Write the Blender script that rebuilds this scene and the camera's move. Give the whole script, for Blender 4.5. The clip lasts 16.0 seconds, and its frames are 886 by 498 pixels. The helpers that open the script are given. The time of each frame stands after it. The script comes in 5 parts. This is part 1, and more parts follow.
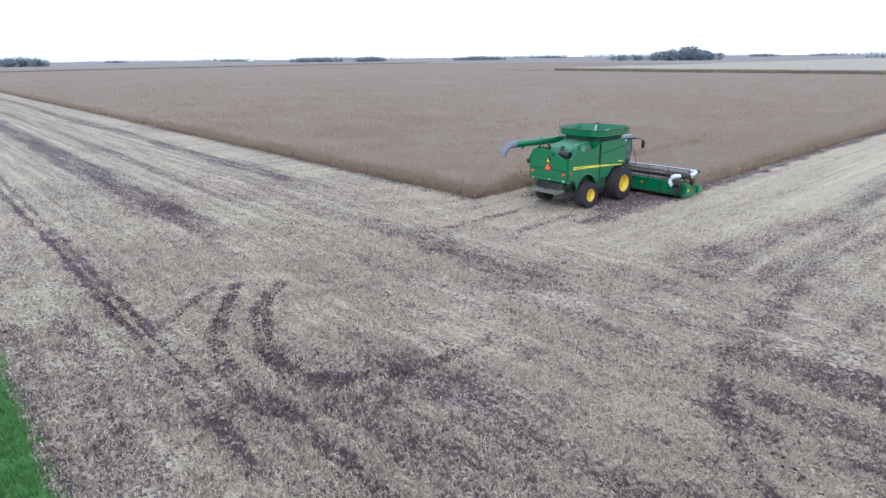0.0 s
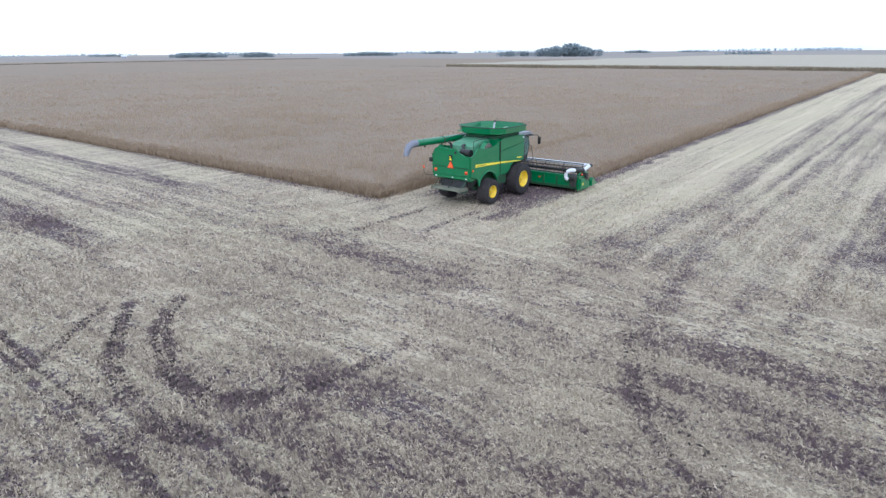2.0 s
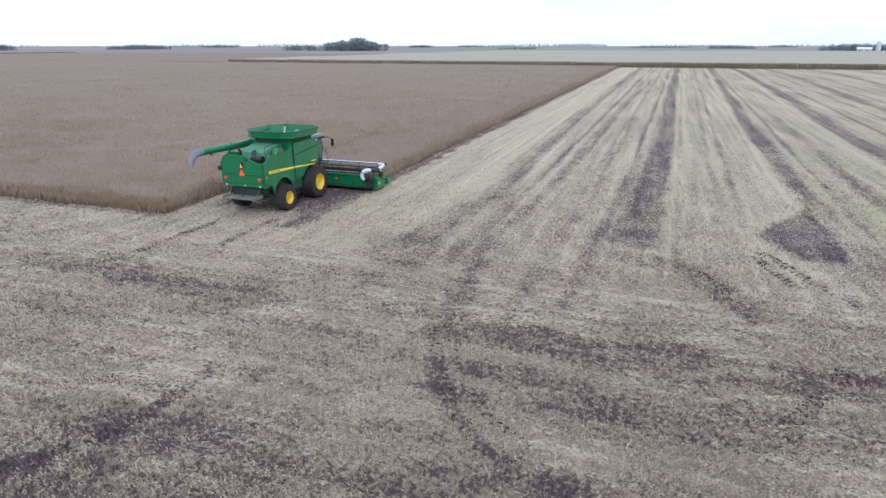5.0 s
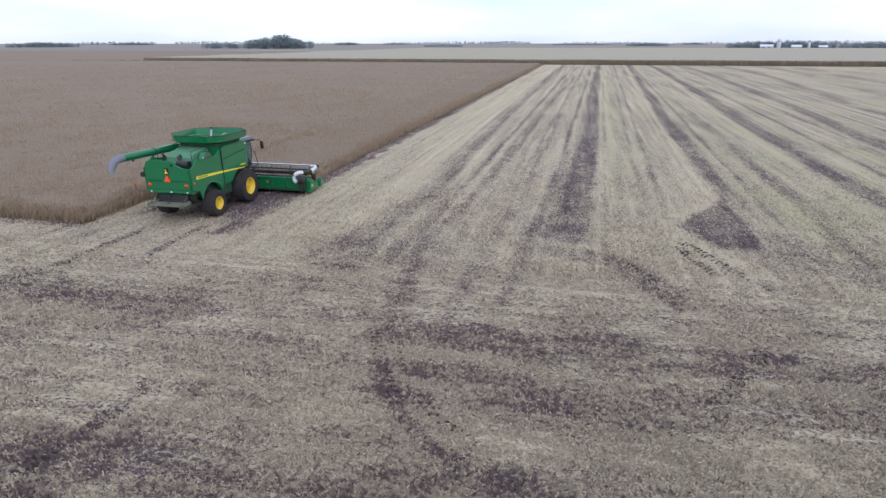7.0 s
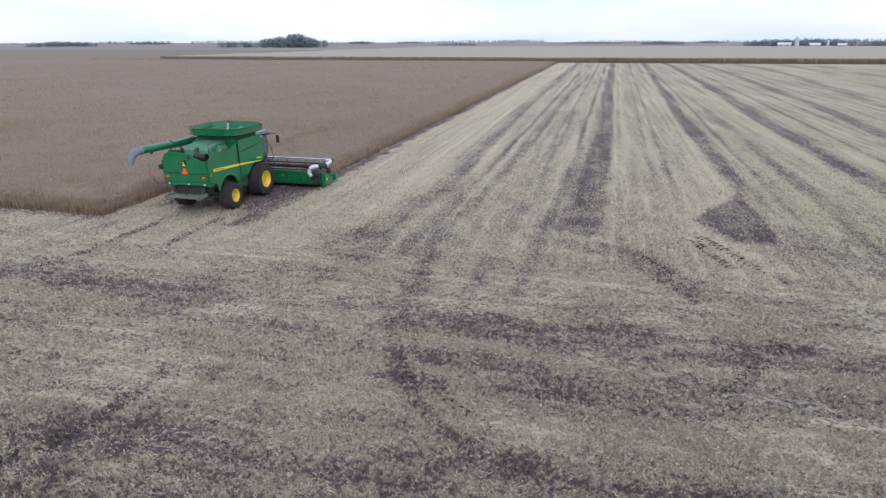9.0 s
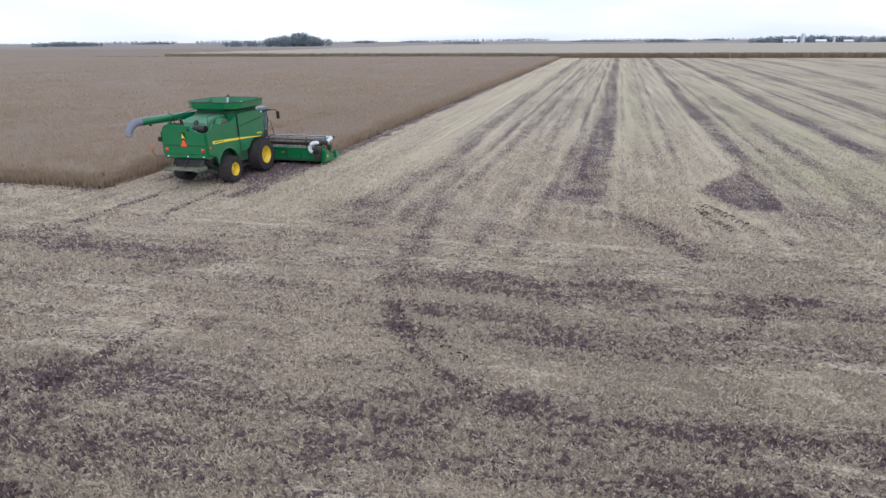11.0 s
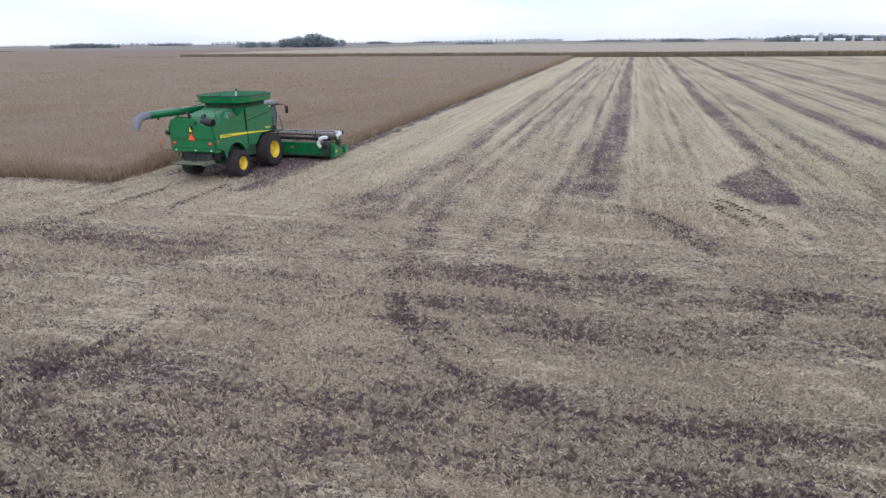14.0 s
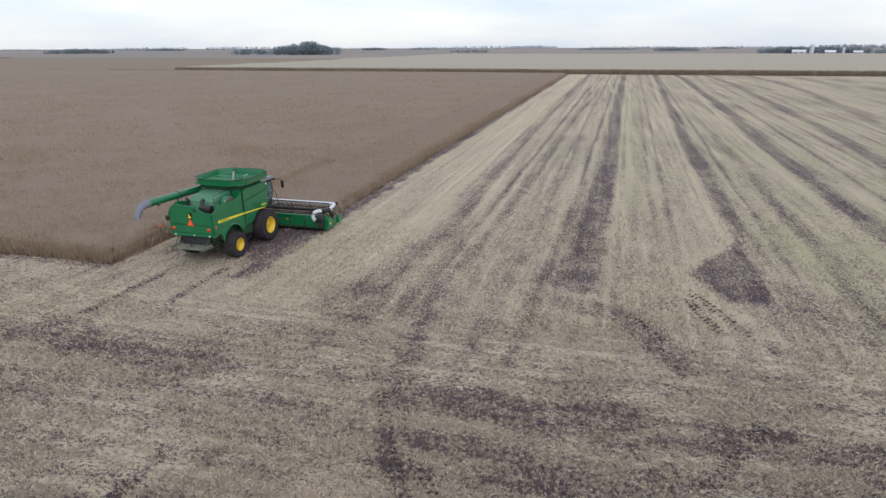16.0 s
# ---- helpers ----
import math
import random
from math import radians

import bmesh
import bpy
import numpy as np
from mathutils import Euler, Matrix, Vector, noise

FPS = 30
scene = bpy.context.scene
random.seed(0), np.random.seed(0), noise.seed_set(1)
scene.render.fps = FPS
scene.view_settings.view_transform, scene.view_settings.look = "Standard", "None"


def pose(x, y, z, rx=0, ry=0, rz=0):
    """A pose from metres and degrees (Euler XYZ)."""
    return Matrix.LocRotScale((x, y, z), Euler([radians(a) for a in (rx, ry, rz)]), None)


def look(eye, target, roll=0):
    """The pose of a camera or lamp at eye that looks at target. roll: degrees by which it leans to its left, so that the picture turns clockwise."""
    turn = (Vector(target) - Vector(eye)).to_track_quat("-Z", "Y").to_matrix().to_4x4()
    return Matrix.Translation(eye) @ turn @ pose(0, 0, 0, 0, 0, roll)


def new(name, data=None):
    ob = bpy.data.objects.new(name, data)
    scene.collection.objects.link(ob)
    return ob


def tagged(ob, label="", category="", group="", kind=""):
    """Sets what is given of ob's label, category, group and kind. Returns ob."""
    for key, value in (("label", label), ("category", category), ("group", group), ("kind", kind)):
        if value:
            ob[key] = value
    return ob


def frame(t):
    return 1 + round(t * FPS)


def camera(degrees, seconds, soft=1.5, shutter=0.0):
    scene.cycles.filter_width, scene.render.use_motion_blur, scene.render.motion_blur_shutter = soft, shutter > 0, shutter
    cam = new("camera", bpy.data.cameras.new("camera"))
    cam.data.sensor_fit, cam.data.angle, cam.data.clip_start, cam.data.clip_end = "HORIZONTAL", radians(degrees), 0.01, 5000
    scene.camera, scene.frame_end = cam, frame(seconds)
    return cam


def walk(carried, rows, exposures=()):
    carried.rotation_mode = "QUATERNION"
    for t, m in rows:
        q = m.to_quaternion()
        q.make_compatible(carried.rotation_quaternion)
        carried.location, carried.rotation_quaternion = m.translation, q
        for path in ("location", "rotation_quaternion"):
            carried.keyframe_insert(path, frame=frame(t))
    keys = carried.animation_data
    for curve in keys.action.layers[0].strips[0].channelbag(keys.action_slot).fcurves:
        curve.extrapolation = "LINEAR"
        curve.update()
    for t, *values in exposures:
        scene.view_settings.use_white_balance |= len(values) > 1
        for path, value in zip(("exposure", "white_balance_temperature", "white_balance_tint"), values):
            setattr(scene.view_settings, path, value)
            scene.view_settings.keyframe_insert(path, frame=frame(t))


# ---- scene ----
# Field axes: y runs along the passes, x across them; the grass verge ends at y = 1.
cam = camera(72.3, 16.0, soft=1.4)
PATH = [
    (0.0, pose(-0.00, 0.00, 9.00, 72.43, 0.56, 47.90)),
    (0.5, pose(-0.19, -0.09, 9.03, 72.15, 0.46, 40.96)),
    (1.0, pose(-0.28, -0.06, 9.07, 71.99, 0.49, 35.06)),
    (1.5, pose(-0.38, -0.06, 9.13, 71.89, 0.44, 32.22)),
    (2.0, pose(-0.42, -0.11, 9.20, 71.97, 0.41, 38.15)),
    (2.5, pose(-0.28, -0.03, 9.25, 72.08, 0.46, 44.76)),
    (3.0, pose(0.03, 0.09, 9.27, 71.95, 0.58, 38.97)),
    (3.5, pose(0.07, 0.02, 9.31, 71.63, 0.33, 26.19)),
    (4.0, pose(-0.09, -0.13, 9.45, 71.47, 0.08, 21.67)),
    (4.5, pose(-0.18, -0.16, 9.59, 71.41, 0.08, 21.61)),
    (5.0, pose(-0.16, -0.14, 9.71, 71.39, 0.05, 19.22)),
    (5.2, pose(-0.16, -0.09, 9.72, 71.28, 0.01, 16.21)),
    (5.7, pose(-0.20, -0.15, 9.77, 71.25, 0.02, 12.90)),
    (6.4, pose(-0.26, -0.23, 9.84, 71.20, 0.04, 12.20)),
    (7.3, pose(-0.34, -0.34, 9.93, 71.14, 0.06, 12.95)),
    (7.5, pose(-0.36, -0.37, 9.95, 71.13, 0.06, 13.11)),
    (8.0, pose(-0.43, -0.39, 9.93, 71.11, 0.09, 13.48)),
    (10.5, pose(-0.12, -0.77, 8.51, 71.02, 0.29, 14.08)),
    (11.0, pose(-0.10, -0.67, 8.03, 71.01, 0.38, 14.23)),
    (11.5, pose(-0.04, -0.59, 7.45, 71.04, 0.43, 14.47)),
    (12.0, pose(-0.01, -0.43, 6.87, 71.05, 0.51, 14.74)),
    (12.5, pose(0.02, -0.28, 6.56, 71.01, 0.52, 15.05)),
    (13.0, pose(0.10, -0.31, 6.42, 71.05, 0.61, 15.13)),
    (13.5, pose(0.08, -0.34, 6.70, 71.00, 0.53, 15.15)),
    (14.0, pose(0.01, -0.23, 7.58, 71.07, 0.57, 15.43)),
    (14.5, pose(0.06, -0.05, 8.77, 71.14, 0.52, 15.49)),
    (15.0, pose(0.22, -0.02, 9.99, 71.26, 0.45, 15.34)),
    (15.5, pose(0.34, -0.04, 11.28, 71.38, 0.29, 15.07)),
    (16.0, pose(0.33, -0.07, 12.38, 71.53, 0.21, 15.00)),
]
walk(cam, PATH, exposures=[
    (0.0, 0.34, 5520, 12), (1.0, 0.42, 5520, 10), (2.0, 0.38, 5530, 9), (2.5, 0.42, 5520, 9), (3.5, 0.34, 5520, 9), (5.0, 0.15, 5720, 11), (8.0, -0.08, 5880, 14),
    (10.5, -0.02, 5950, 14), (12.5, 0.01, 5990, 14), (14.5, -0.10, 6080, 14), (16.0, -0.20, 6240, 13)])

# ---- light: a bright overcast sky and a very soft sun ----
world = bpy.data.worlds.new("overcast")
scene.world = world
world.use_nodes = True
wn, wl = world.node_tree.nodes, world.node_tree.links
wn.clear()
w_out = wn.new("ShaderNodeOutputWorld")
w_add = wn.new("ShaderNodeAddShader")
w_clear = wn.new("ShaderNodeBackground")
w_cloud = wn.new("ShaderNodeBackground")
w_sky = wn.new("ShaderNodeTexSky")
w_sky.sky_type = "NISHITA"
w_sky.sun_disc = False
w_sky.sun_elevation, w_sky.sun_rotation = radians(38), radians(150)
w_clear.inputs["Strength"].default_value = 0.05
wl.new(w_sky.outputs[0], w_clear.inputs["Color"])
w_co = wn.new("ShaderNodeTexCoord")
w_map = wn.new("ShaderNodeMapping")
w_map.inputs["Scale"].default_value = (2.0, 2.0, 9.0)
w_noise = wn.new("ShaderNodeTexNoise")
w_noise.inputs["Scale"].default_value = 1.6
w_noise.inputs["Detail"].default_value = 5.0
w_ramp = wn.new("ShaderNodeValToRGB")
w_ramp.color_ramp.elements[0].position = 0.35
w_ramp.color_ramp.elements[0].color = (0.72, 0.81, 0.92, 1)
w_ramp.color_ramp.elements[1].position = 0.62
w_ramp.color_ramp.elements[1].color = (1.0, 1.0, 1.0, 1)
wl.new(w_co.outputs["Generated"], w_map.inputs["Vector"])
wl.new(w_map.outputs[0], w_noise.inputs["Vector"])
wl.new(w_noise.outputs["Fac"], w_ramp.inputs["Fac"])
wl.new(w_ramp.outputs[0], w_cloud.inputs["Color"])
w_cloud.inputs["Strength"].default_value = 0.85
wl.new(w_clear.outputs[0], w_add.inputs[0])
wl.new(w_cloud.outputs[0], w_add.inputs[1])
wl.new(w_add.outputs[0], w_out.inputs["Surface"])

sun_data = bpy.data.lights.new("sun", "SUN")
sun_data.energy, sun_data.angle, sun_data.color = 0.9, radians(25), (1.0, 0.96, 0.9)
sun = new("sun", sun_data)
sun.matrix_world = look((60, -80, 90), (0, 20, 0))


# ---- materials ----
def nodes_of(name):
    m = bpy.data.materials.new(name)
    m.use_nodes = True
    return m, m.node_tree.nodes, m.node_tree.links, m.node_tree.nodes["Principled BSDF"]


def tex(nt, kind, links, vec, **ins):
    n = nt.new(kind)
    for k, v in ins.items():
        n.inputs[k.replace("_", " ")].default_value = v
    if vec is not None:
        links.new(vec, n.inputs["Vector"])
    return n


def mix(nt, links, fac, a, b, mode="MIX"):
    n = nt.new("ShaderNodeMix")
    n.data_type, n.blend_type = "RGBA", mode
    for sock, val in ((n.inputs[0], fac), (n.inputs[6], a), (n.inputs[7], b)):
        if isinstance(val, bpy.types.NodeSocket):
            links.new(val, sock)
        elif isinstance(val, (int, float)):
            sock.default_value = val
        else:
            sock.default_value = (*val, 1)
    return n.outputs[2]


def ramp(nt, links, fac, a, b):
    n = nt.new("ShaderNodeMapRange")
    n.inputs["From Min"].default_value, n.inputs["From Max"].default_value = a, b
    links.new(fac, n.inputs["Value"])
    return n.outputs[0]


def math_node(nt, links, op, a, b):
    n = nt.new("ShaderNodeMath")
    n.operation = op
    for sock, val in ((n.inputs[0], a), (n.inputs[1], b)):
        if isinstance(val, bpy.types.NodeSocket):
            links.new(val, sock)
        else:
            sock.default_value = val
    return n.outputs[0]


def scaled(nt, links, vec, scale):
    n = nt.new("ShaderNodeMapping")
    n.inputs["Scale"].default_value = scale
    links.new(vec, n.inputs["Vector"])
    return n.outputs[0]


def paint(name, colour, rough=0.4, dust=0.25, metal=0.0, grain=6.0, dust_colour=(0.36, 0.31, 0.24), bump=0.06, coat=0.0):
    """Paint, plastic or metal with dust that gathers in patches and as fine specks."""
    m, nt, ln, b = nodes_of(name)
    co = nt.new("ShaderNodeTexCoord").outputs["Object"]
    big = tex(nt, "ShaderNodeTexNoise", ln, co, Scale=grain * 0.25, Detail=5.0, Roughness=0.65)
    fine = tex(nt, "ShaderNodeTexNoise", ln, co, Scale=grain * 8, Detail=3.0)
    f = math_node(nt, ln, "MULTIPLY", ramp(nt, ln, big.outputs["Fac"], 0.32, 0.75), ramp(nt, ln, fine.outputs["Fac"], 0.25, 0.7))
    f = math_node(nt, ln, "MULTIPLY", f, dust)
    shade = mix(nt, ln, big.outputs["Fac"], tuple(c * 0.86 for c in colour), tuple(min(1, c * 1.1) for c in colour))
    ln.new(mix(nt, ln, f, shade, dust_colour), b.inputs["Base Color"])
    ln.new(math_node(nt, ln, "ADD", math_node(nt, ln, "MULTIPLY", f, 0.5), rough), b.inputs["Roughness"])
    b.inputs["Metallic"].default_value = metal
    b.inputs["Coat Weight"].default_value = coat
    bp = nt.new("ShaderNodeBump")
    bp.inputs["Strength"].default_value, bp.inputs["Distance"].default_value = bump, 0.02
    ln.new(big.outputs["Fac"], bp.inputs["Height"])
    ln.new(bp.outputs[0], b.inputs["Normal"])
    return m


GREEN = paint("green_paint", (0.003, 0.165, 0.056), 0.30, 0.05, coat=0.45, bump=0.12)
GREEN_DARK = paint("green_frame_paint", (0.005, 0.065, 0.026), 0.5, 0.25)
GREEN_TANK = paint("green_tank_liner", (0.02, 0.23, 0.09), 0.5, 0.45)
DECK = paint("dusty_green_deck", (0.05, 0.24, 0.13), 0.6, 0.6)
YELLOW = paint("yellow_rim_paint", (0.78, 0.55, 0.02), 0.45, 0.3)
STRIPE = paint("yellow_stripe", (0.9, 0.76, 0.04), 0.4, 0.12)
RUBBER = paint("tyre_rubber", (0.022, 0.019, 0.022), 0.85, 0.3, grain=9, dust_colour=(0.17, 0.14, 0.13))
BLACK = paint("black_plastic", (0.012, 0.012, 0.014), 0.45, 0.14)
STEEL = paint("bare_steel", (0.5, 0.5, 0.52), 0.35, 0.35, metal=0.8)
WHITE = paint("white_tube_plastic", (0.74, 0.76, 0.80), 0.4, 0.3)
GREY = paint("grey_rubber_spout", (0.2, 0.21, 0.26), 0.6, 0.3)
ROOF = paint("cab_roof_grey", (0.24, 0.26, 0.28), 0.4, 0.3)
ORANGE = paint("orange_reflector", (0.95, 0.13, 0.03), 0.35, 0.1)
RED = paint("red_lens", (0.5, 0.02, 0.015), 0.2, 0.1)
BEACON = paint("amber_beacon", (0.8, 0.35, 0.04), 0.2, 0.1)
GRAIN = paint("grain_dust_tray", (0.15, 0.165, 0.12), 0.8, 0.9)
DARKSCREEN = paint("radiator_screen", (0.03, 0.035, 0.035), 0.7, 0.8)
GLASS, _nt, _ln, _b = nodes_of("tinted_glass")
_b.inputs["Base Color"].default_value = (0.25, 0.42, 0.42, 1)
_b.inputs["Roughness"].default_value = 0.05
_b.inputs["Transmission Weight"].default_value = 0.85


def ground_material():
    """Chaff and straw over dark soil; the attributes say where soil shows, where grass grows and where far fields lie."""
    m, nt, ln, b = nodes_of("stubble_ground")
    pos = nt.new("ShaderNodeNewGeometry").outputs["Position"]

    def attr(name):
        n = nt.new("ShaderNodeAttribute")
        n.attribute_name = name
        return n.outputs["Fac"]
    soil, grass, far, weed = attr("soil"), attr("grass"), attr("far"), attr("weed")
    across = attr("across")
    n_large = tex(nt, "ShaderNodeTexNoise", ln, pos, Scale=0.09, Detail=4.0)
    n_mid = tex(nt, "ShaderNodeTexNoise", ln, pos, Scale=1.3, Detail=6.0, Roughness=0.7)
    row_y = tex(nt, "ShaderNodeTexNoise", ln, scaled(nt, ln, pos, (1.1, 0.03, 1.0)), Scale=1.0, Detail=4.0, Roughness=0.65)
    row_x = tex(nt, "ShaderNodeTexNoise", ln, scaled(nt, ln, pos, (0.05, 1.6, 1.0)), Scale=1.0, Detail=4.0, Roughness=0.65)
    row = nt.new("ShaderNodeMix")
    ln.new(across, row.inputs[0])
    ln.new(row_y.outputs["Fac"], row.inputs[2])
    ln.new(row_x.outputs["Fac"], row.inputs[3])
    n_row = row.outputs[0]
    lying = []
    for stretch in ((8.5, 6.0, 7.0), (5.6, 8.5, 7.0)):
        lying.append(tex(nt, "ShaderNodeTexNoise", ln, scaled(nt, ln, pos, stretch), Scale=0.95, Detail=5.0, Roughness=0.7).outputs["Fac"])
    clump = nt.new("ShaderNodeMix")
    for src, k in ((across, 0), (lying[0], 2), (lying[1], 3)):
        ln.new(src, clump.inputs[k])
    clump_fac = clump.outputs[0]
    n_fine = tex(nt, "ShaderNodeTexNoise", ln, pos, Scale=26.0, Detail=3.0, Roughness=0.7)
    n_chip = tex(nt, "ShaderNodeTexVoronoi", ln, scaled(nt, ln, pos, (1.0, 1.6, 1.0)), Scale=13.0)
    straw = mix(nt, ln, ramp(nt, ln, n_mid.outputs["Fac"], 0.3, 0.7), (0.43, 0.35, 0.255), (0.61, 0.515, 0.375))
    straw = mix(nt, ln, ramp(nt, ln, n_large.outputs["Fac"], 0.35, 0.7), straw, (0.54, 0.475, 0.315))
    straw = mix(nt, ln, ramp(nt, ln, n_row, 0.5, 0.68), straw, (0.63, 0.525, 0.385))
    straw = mix(nt, ln, ramp(nt, ln, n_fine.outputs["Fac"], 0.52, 0.68), straw, (0.75, 0.645, 0.49))
    straw = mix(nt, ln, weed, straw, (0.43, 0.42, 0.24))
    dark = mix(nt, ln, n_chip.outputs["Color"], (0.06, 0.044, 0.055), (0.172, 0.124, 0.14))
    # how much soil shows: the attribute, broken up by clumps
    def term(fac, gain):
        return math_node(nt, ln, "MULTIPLY", math_node(nt, ln, "SUBTRACT", fac, 0.5), gain)
    s = math_node(nt, ln, "ADD", math_node(nt, ln, "MULTIPLY", soil, 0.80), 0.22)
    clump_gain = math_node(nt, ln, "ADD", math_node(nt, ln, "MULTIPLY", across, 2.3), 4.2)
    for fac, gain in ((clump_fac, clump_gain), (n_fine.outputs["Fac"], 2.0), (n_mid.outputs["Fac"], 1.3), (n_row, -1.2)):
        s = math_node(nt, ln, "ADD", s, term(fac, gain))
    cl = nt.new("ShaderNodeClamp")
    ln.new(s, cl.inputs[0])
    col = mix(nt, ln, cl.outputs[0], straw, dark)
    g_noise = tex(nt, "ShaderNodeTexNoise", ln, pos, Scale=9.0, Detail=5.0)
    green = mix(nt, ln, g_noise.outputs["Fac"], (0.05, 0.15, 0.04), (0.17, 0.36, 0.11))
    ge = math_node(nt, ln, "ADD", grass, math_node(nt, ln, "MULTIPLY", math_node(nt, ln, "SUBTRACT", clump_fac, 0.5), 0.8))
    col = mix(nt, ln, ramp(nt, ln, ge, 0.42, 0.62), col, green)
    f_noise = tex(nt, "ShaderNodeTexVoronoi", ln, scaled(nt, ln, pos, (0.0011, 0.0023, 1.0)), Scale=1.0)
    f_streak = tex(nt, "ShaderNodeTexNoise", ln, scaled(nt, ln, pos, (0.004, 0.03, 1.0)), Scale=1.0, Detail=4.0)
    f_col = mix(nt, ln, f_noise.outputs["Color"], (0.25, 0.22, 0.20), (0.36, 0.325, 0.285))
    f_col = mix(nt, ln, ramp(nt, ln, f_streak.outputs["Fac"], 0.35, 0.7), f_col, (0.30, 0.27, 0.245))
    col = mix(nt, ln, far, col, f_col)
    ln.new(col, b.inputs["Base Color"])
    b.inputs["Roughness"].default_value = 0.95
    b.inputs["Specular IOR Level"].default_value = 0.15
    bp = nt.new("ShaderNodeBump")
    bp.inputs["Strength"].default_value, bp.inputs["Distance"].default_value = 1.0, 0.10
    h = math_node(nt, ln, "ADD", clump_fac, math_node(nt, ln, "MULTIPLY", n_chip.outputs["Distance"], 0.35))
    ln.new(h, bp.inputs["Height"])
    ln.new(bp.outputs[0], b.inputs["Normal"])
    return m


def plant_material(name, low, high, patch, scale=0.35, thin=0.0, blend=0.7, soil_shade=None, bare=(0.2, 0.5)):
    """Dry plants: each plant its own tone, with broad patches across the field."""
    m, nt, ln, b = nodes_of(name)
    geo = nt.new("ShaderNodeNewGeometry")
    n1 = tex(nt, "ShaderNodeTexNoise", ln, geo.outputs["Position"], Scale=scale * 0.12, Detail=5.0)
    n2 = tex(nt, "ShaderNodeTexNoise", ln, geo.outputs["Position"], Scale=scale * 9, Detail=5.0, Roughness=0.7)
    c = mix(nt, ln, geo.outputs["Random Per Island"], low, high)
    c = mix(nt, ln, math_node(nt, ln, "MULTIPLY", ramp(nt, ln, n2.outputs["Fac"], 0.3, 0.7), blend), c, high)
    c = mix(nt, ln, math_node(nt, ln, "MULTIPLY", ramp(nt, ln, n1.outputs["Fac"], 0.4, 0.65), blend), c, patch)
    if soil_shade:
        at = nt.new("ShaderNodeAttribute")
        at.attribute_name = "soil"
        # a share of the pieces is coloured as soil and shaded stems; the barer the ground, the more of them
        share = math_node(nt, ln, "ADD", math_node(nt, ln, "MULTIPLY", at.outputs["Fac"], bare[1]), bare[0])
        n3 = tex(nt, "ShaderNodeTexNoise", ln, geo.outputs["Position"], Scale=5.5, Detail=2.0, Roughness=0.5)
        lot = math_node(nt, ln, "FRACT", math_node(nt, ln, "MULTIPLY", geo.outputs["Random Per Island"], 7.31), 0.0)
        lot = math_node(nt, ln, "ADD", math_node(nt, ln, "MULTIPLY", lot, 0.35), math_node(nt, ln, "MULTIPLY", ramp(nt, ln, n3.outputs["Fac"], 0.32, 0.68), 0.65))
        c = mix(nt, ln, ramp(nt, ln, math_node(nt, ln, "SUBTRACT", share, lot), -0.2, 0.2), c, soil_shade)
    ln.new(c, b.inputs["Base Color"])
    b.inputs["Roughness"].default_value = 0.9
    b.inputs["Specular IOR Level"].default_value = 0.15
    bp = nt.new("ShaderNodeBump")
    bp.inputs["Strength"].default_value, bp.inputs["Distance"].default_value = 0.8, 0.15
    ln.new(n2.outputs["Fac"], bp.inputs["Height"])
    ln.new(bp.outputs[0], b.inputs["Normal"])
    if thin:
        tr, sh, out = nt.new("ShaderNodeBsdfTranslucent"), nt.new("ShaderNodeMixShader"), nt["Material Output"]
        ln.new(c, tr.inputs["Color"])
        sh.inputs[0].default_value = thin
        ln.new(b.outputs[0], sh.inputs[1])
        ln.new(tr.outputs[0], sh.inputs[2])
        ln.new(sh.outputs[0], out.inputs["Surface"])
    return m


GROUND = ground_material()
BEANS = plant_material("dry_soybeans", (0.415, 0.322, 0.235), (0.488, 0.379, 0.278), (0.445, 0.35, 0.254), thin=0.55)
# darker copy of the crop colour: shade among the plants painted into the sheet
BEANS_SHADED = plant_material("shaded_soybeans", (0.24, 0.186, 0.141), (0.288, 0.225, 0.17), (0.26, 0.203, 0.153))
CORN = plant_material("dry_corn", (0.33, 0.29, 0.22), (0.46, 0.41, 0.325), (0.42, 0.37, 0.29), scale=0.2)
CORN_SIDE = plant_material("corn_stalks", (0.26, 0.217, 0.16), (0.40, 0.335, 0.25), (0.33, 0.28, 0.205), scale=0.3, thin=0.3)
# pale blue-grey base colours: distance haze painted into the leaves of both materials
HAZY_LEAVES = plant_material("hazed_tree_leaves", (0.29, 0.345, 0.375), (0.40, 0.455, 0.485), (0.345, 0.40, 0.43), scale=0.3, thin=0.5)
HAZY_FAR_LEAVES = plant_material("hazed_horizon_leaves", (0.38, 0.44, 0.50), (0.46, 0.52, 0.58), (0.42, 0.48, 0.54), scale=0.1, thin=0.5)
STRAW = plant_material("straw_bits", (0.415, 0.327, 0.25), (0.795, 0.675, 0.515), (0.585, 0.485, 0.36), scale=2.0, blend=0.25, soil_shade=(0.228, 0.168, 0.163), bare=(0.14, 0.48))
TUFTS = plant_material("chaff_tufts", (0.395, 0.312, 0.24), (0.735, 0.62, 0.47), (0.615, 0.515, 0.385), scale=2.5, blend=0.2, soil_shade=(0.212, 0.154, 0.157), bare=(0.23, 0.49))
SOIL = plant_material("dark_soil", (0.05, 0.04, 0.04), (0.15, 0.12, 0.11), (0.09, 0.072, 0.068), scale=4.0)
WEEDS = plant_material("border_weeds", (0.06, 0.06, 0.045), (0.13, 0.125, 0.09), (0.09, 0.09, 0.06), scale=0.5, thin=0.2)
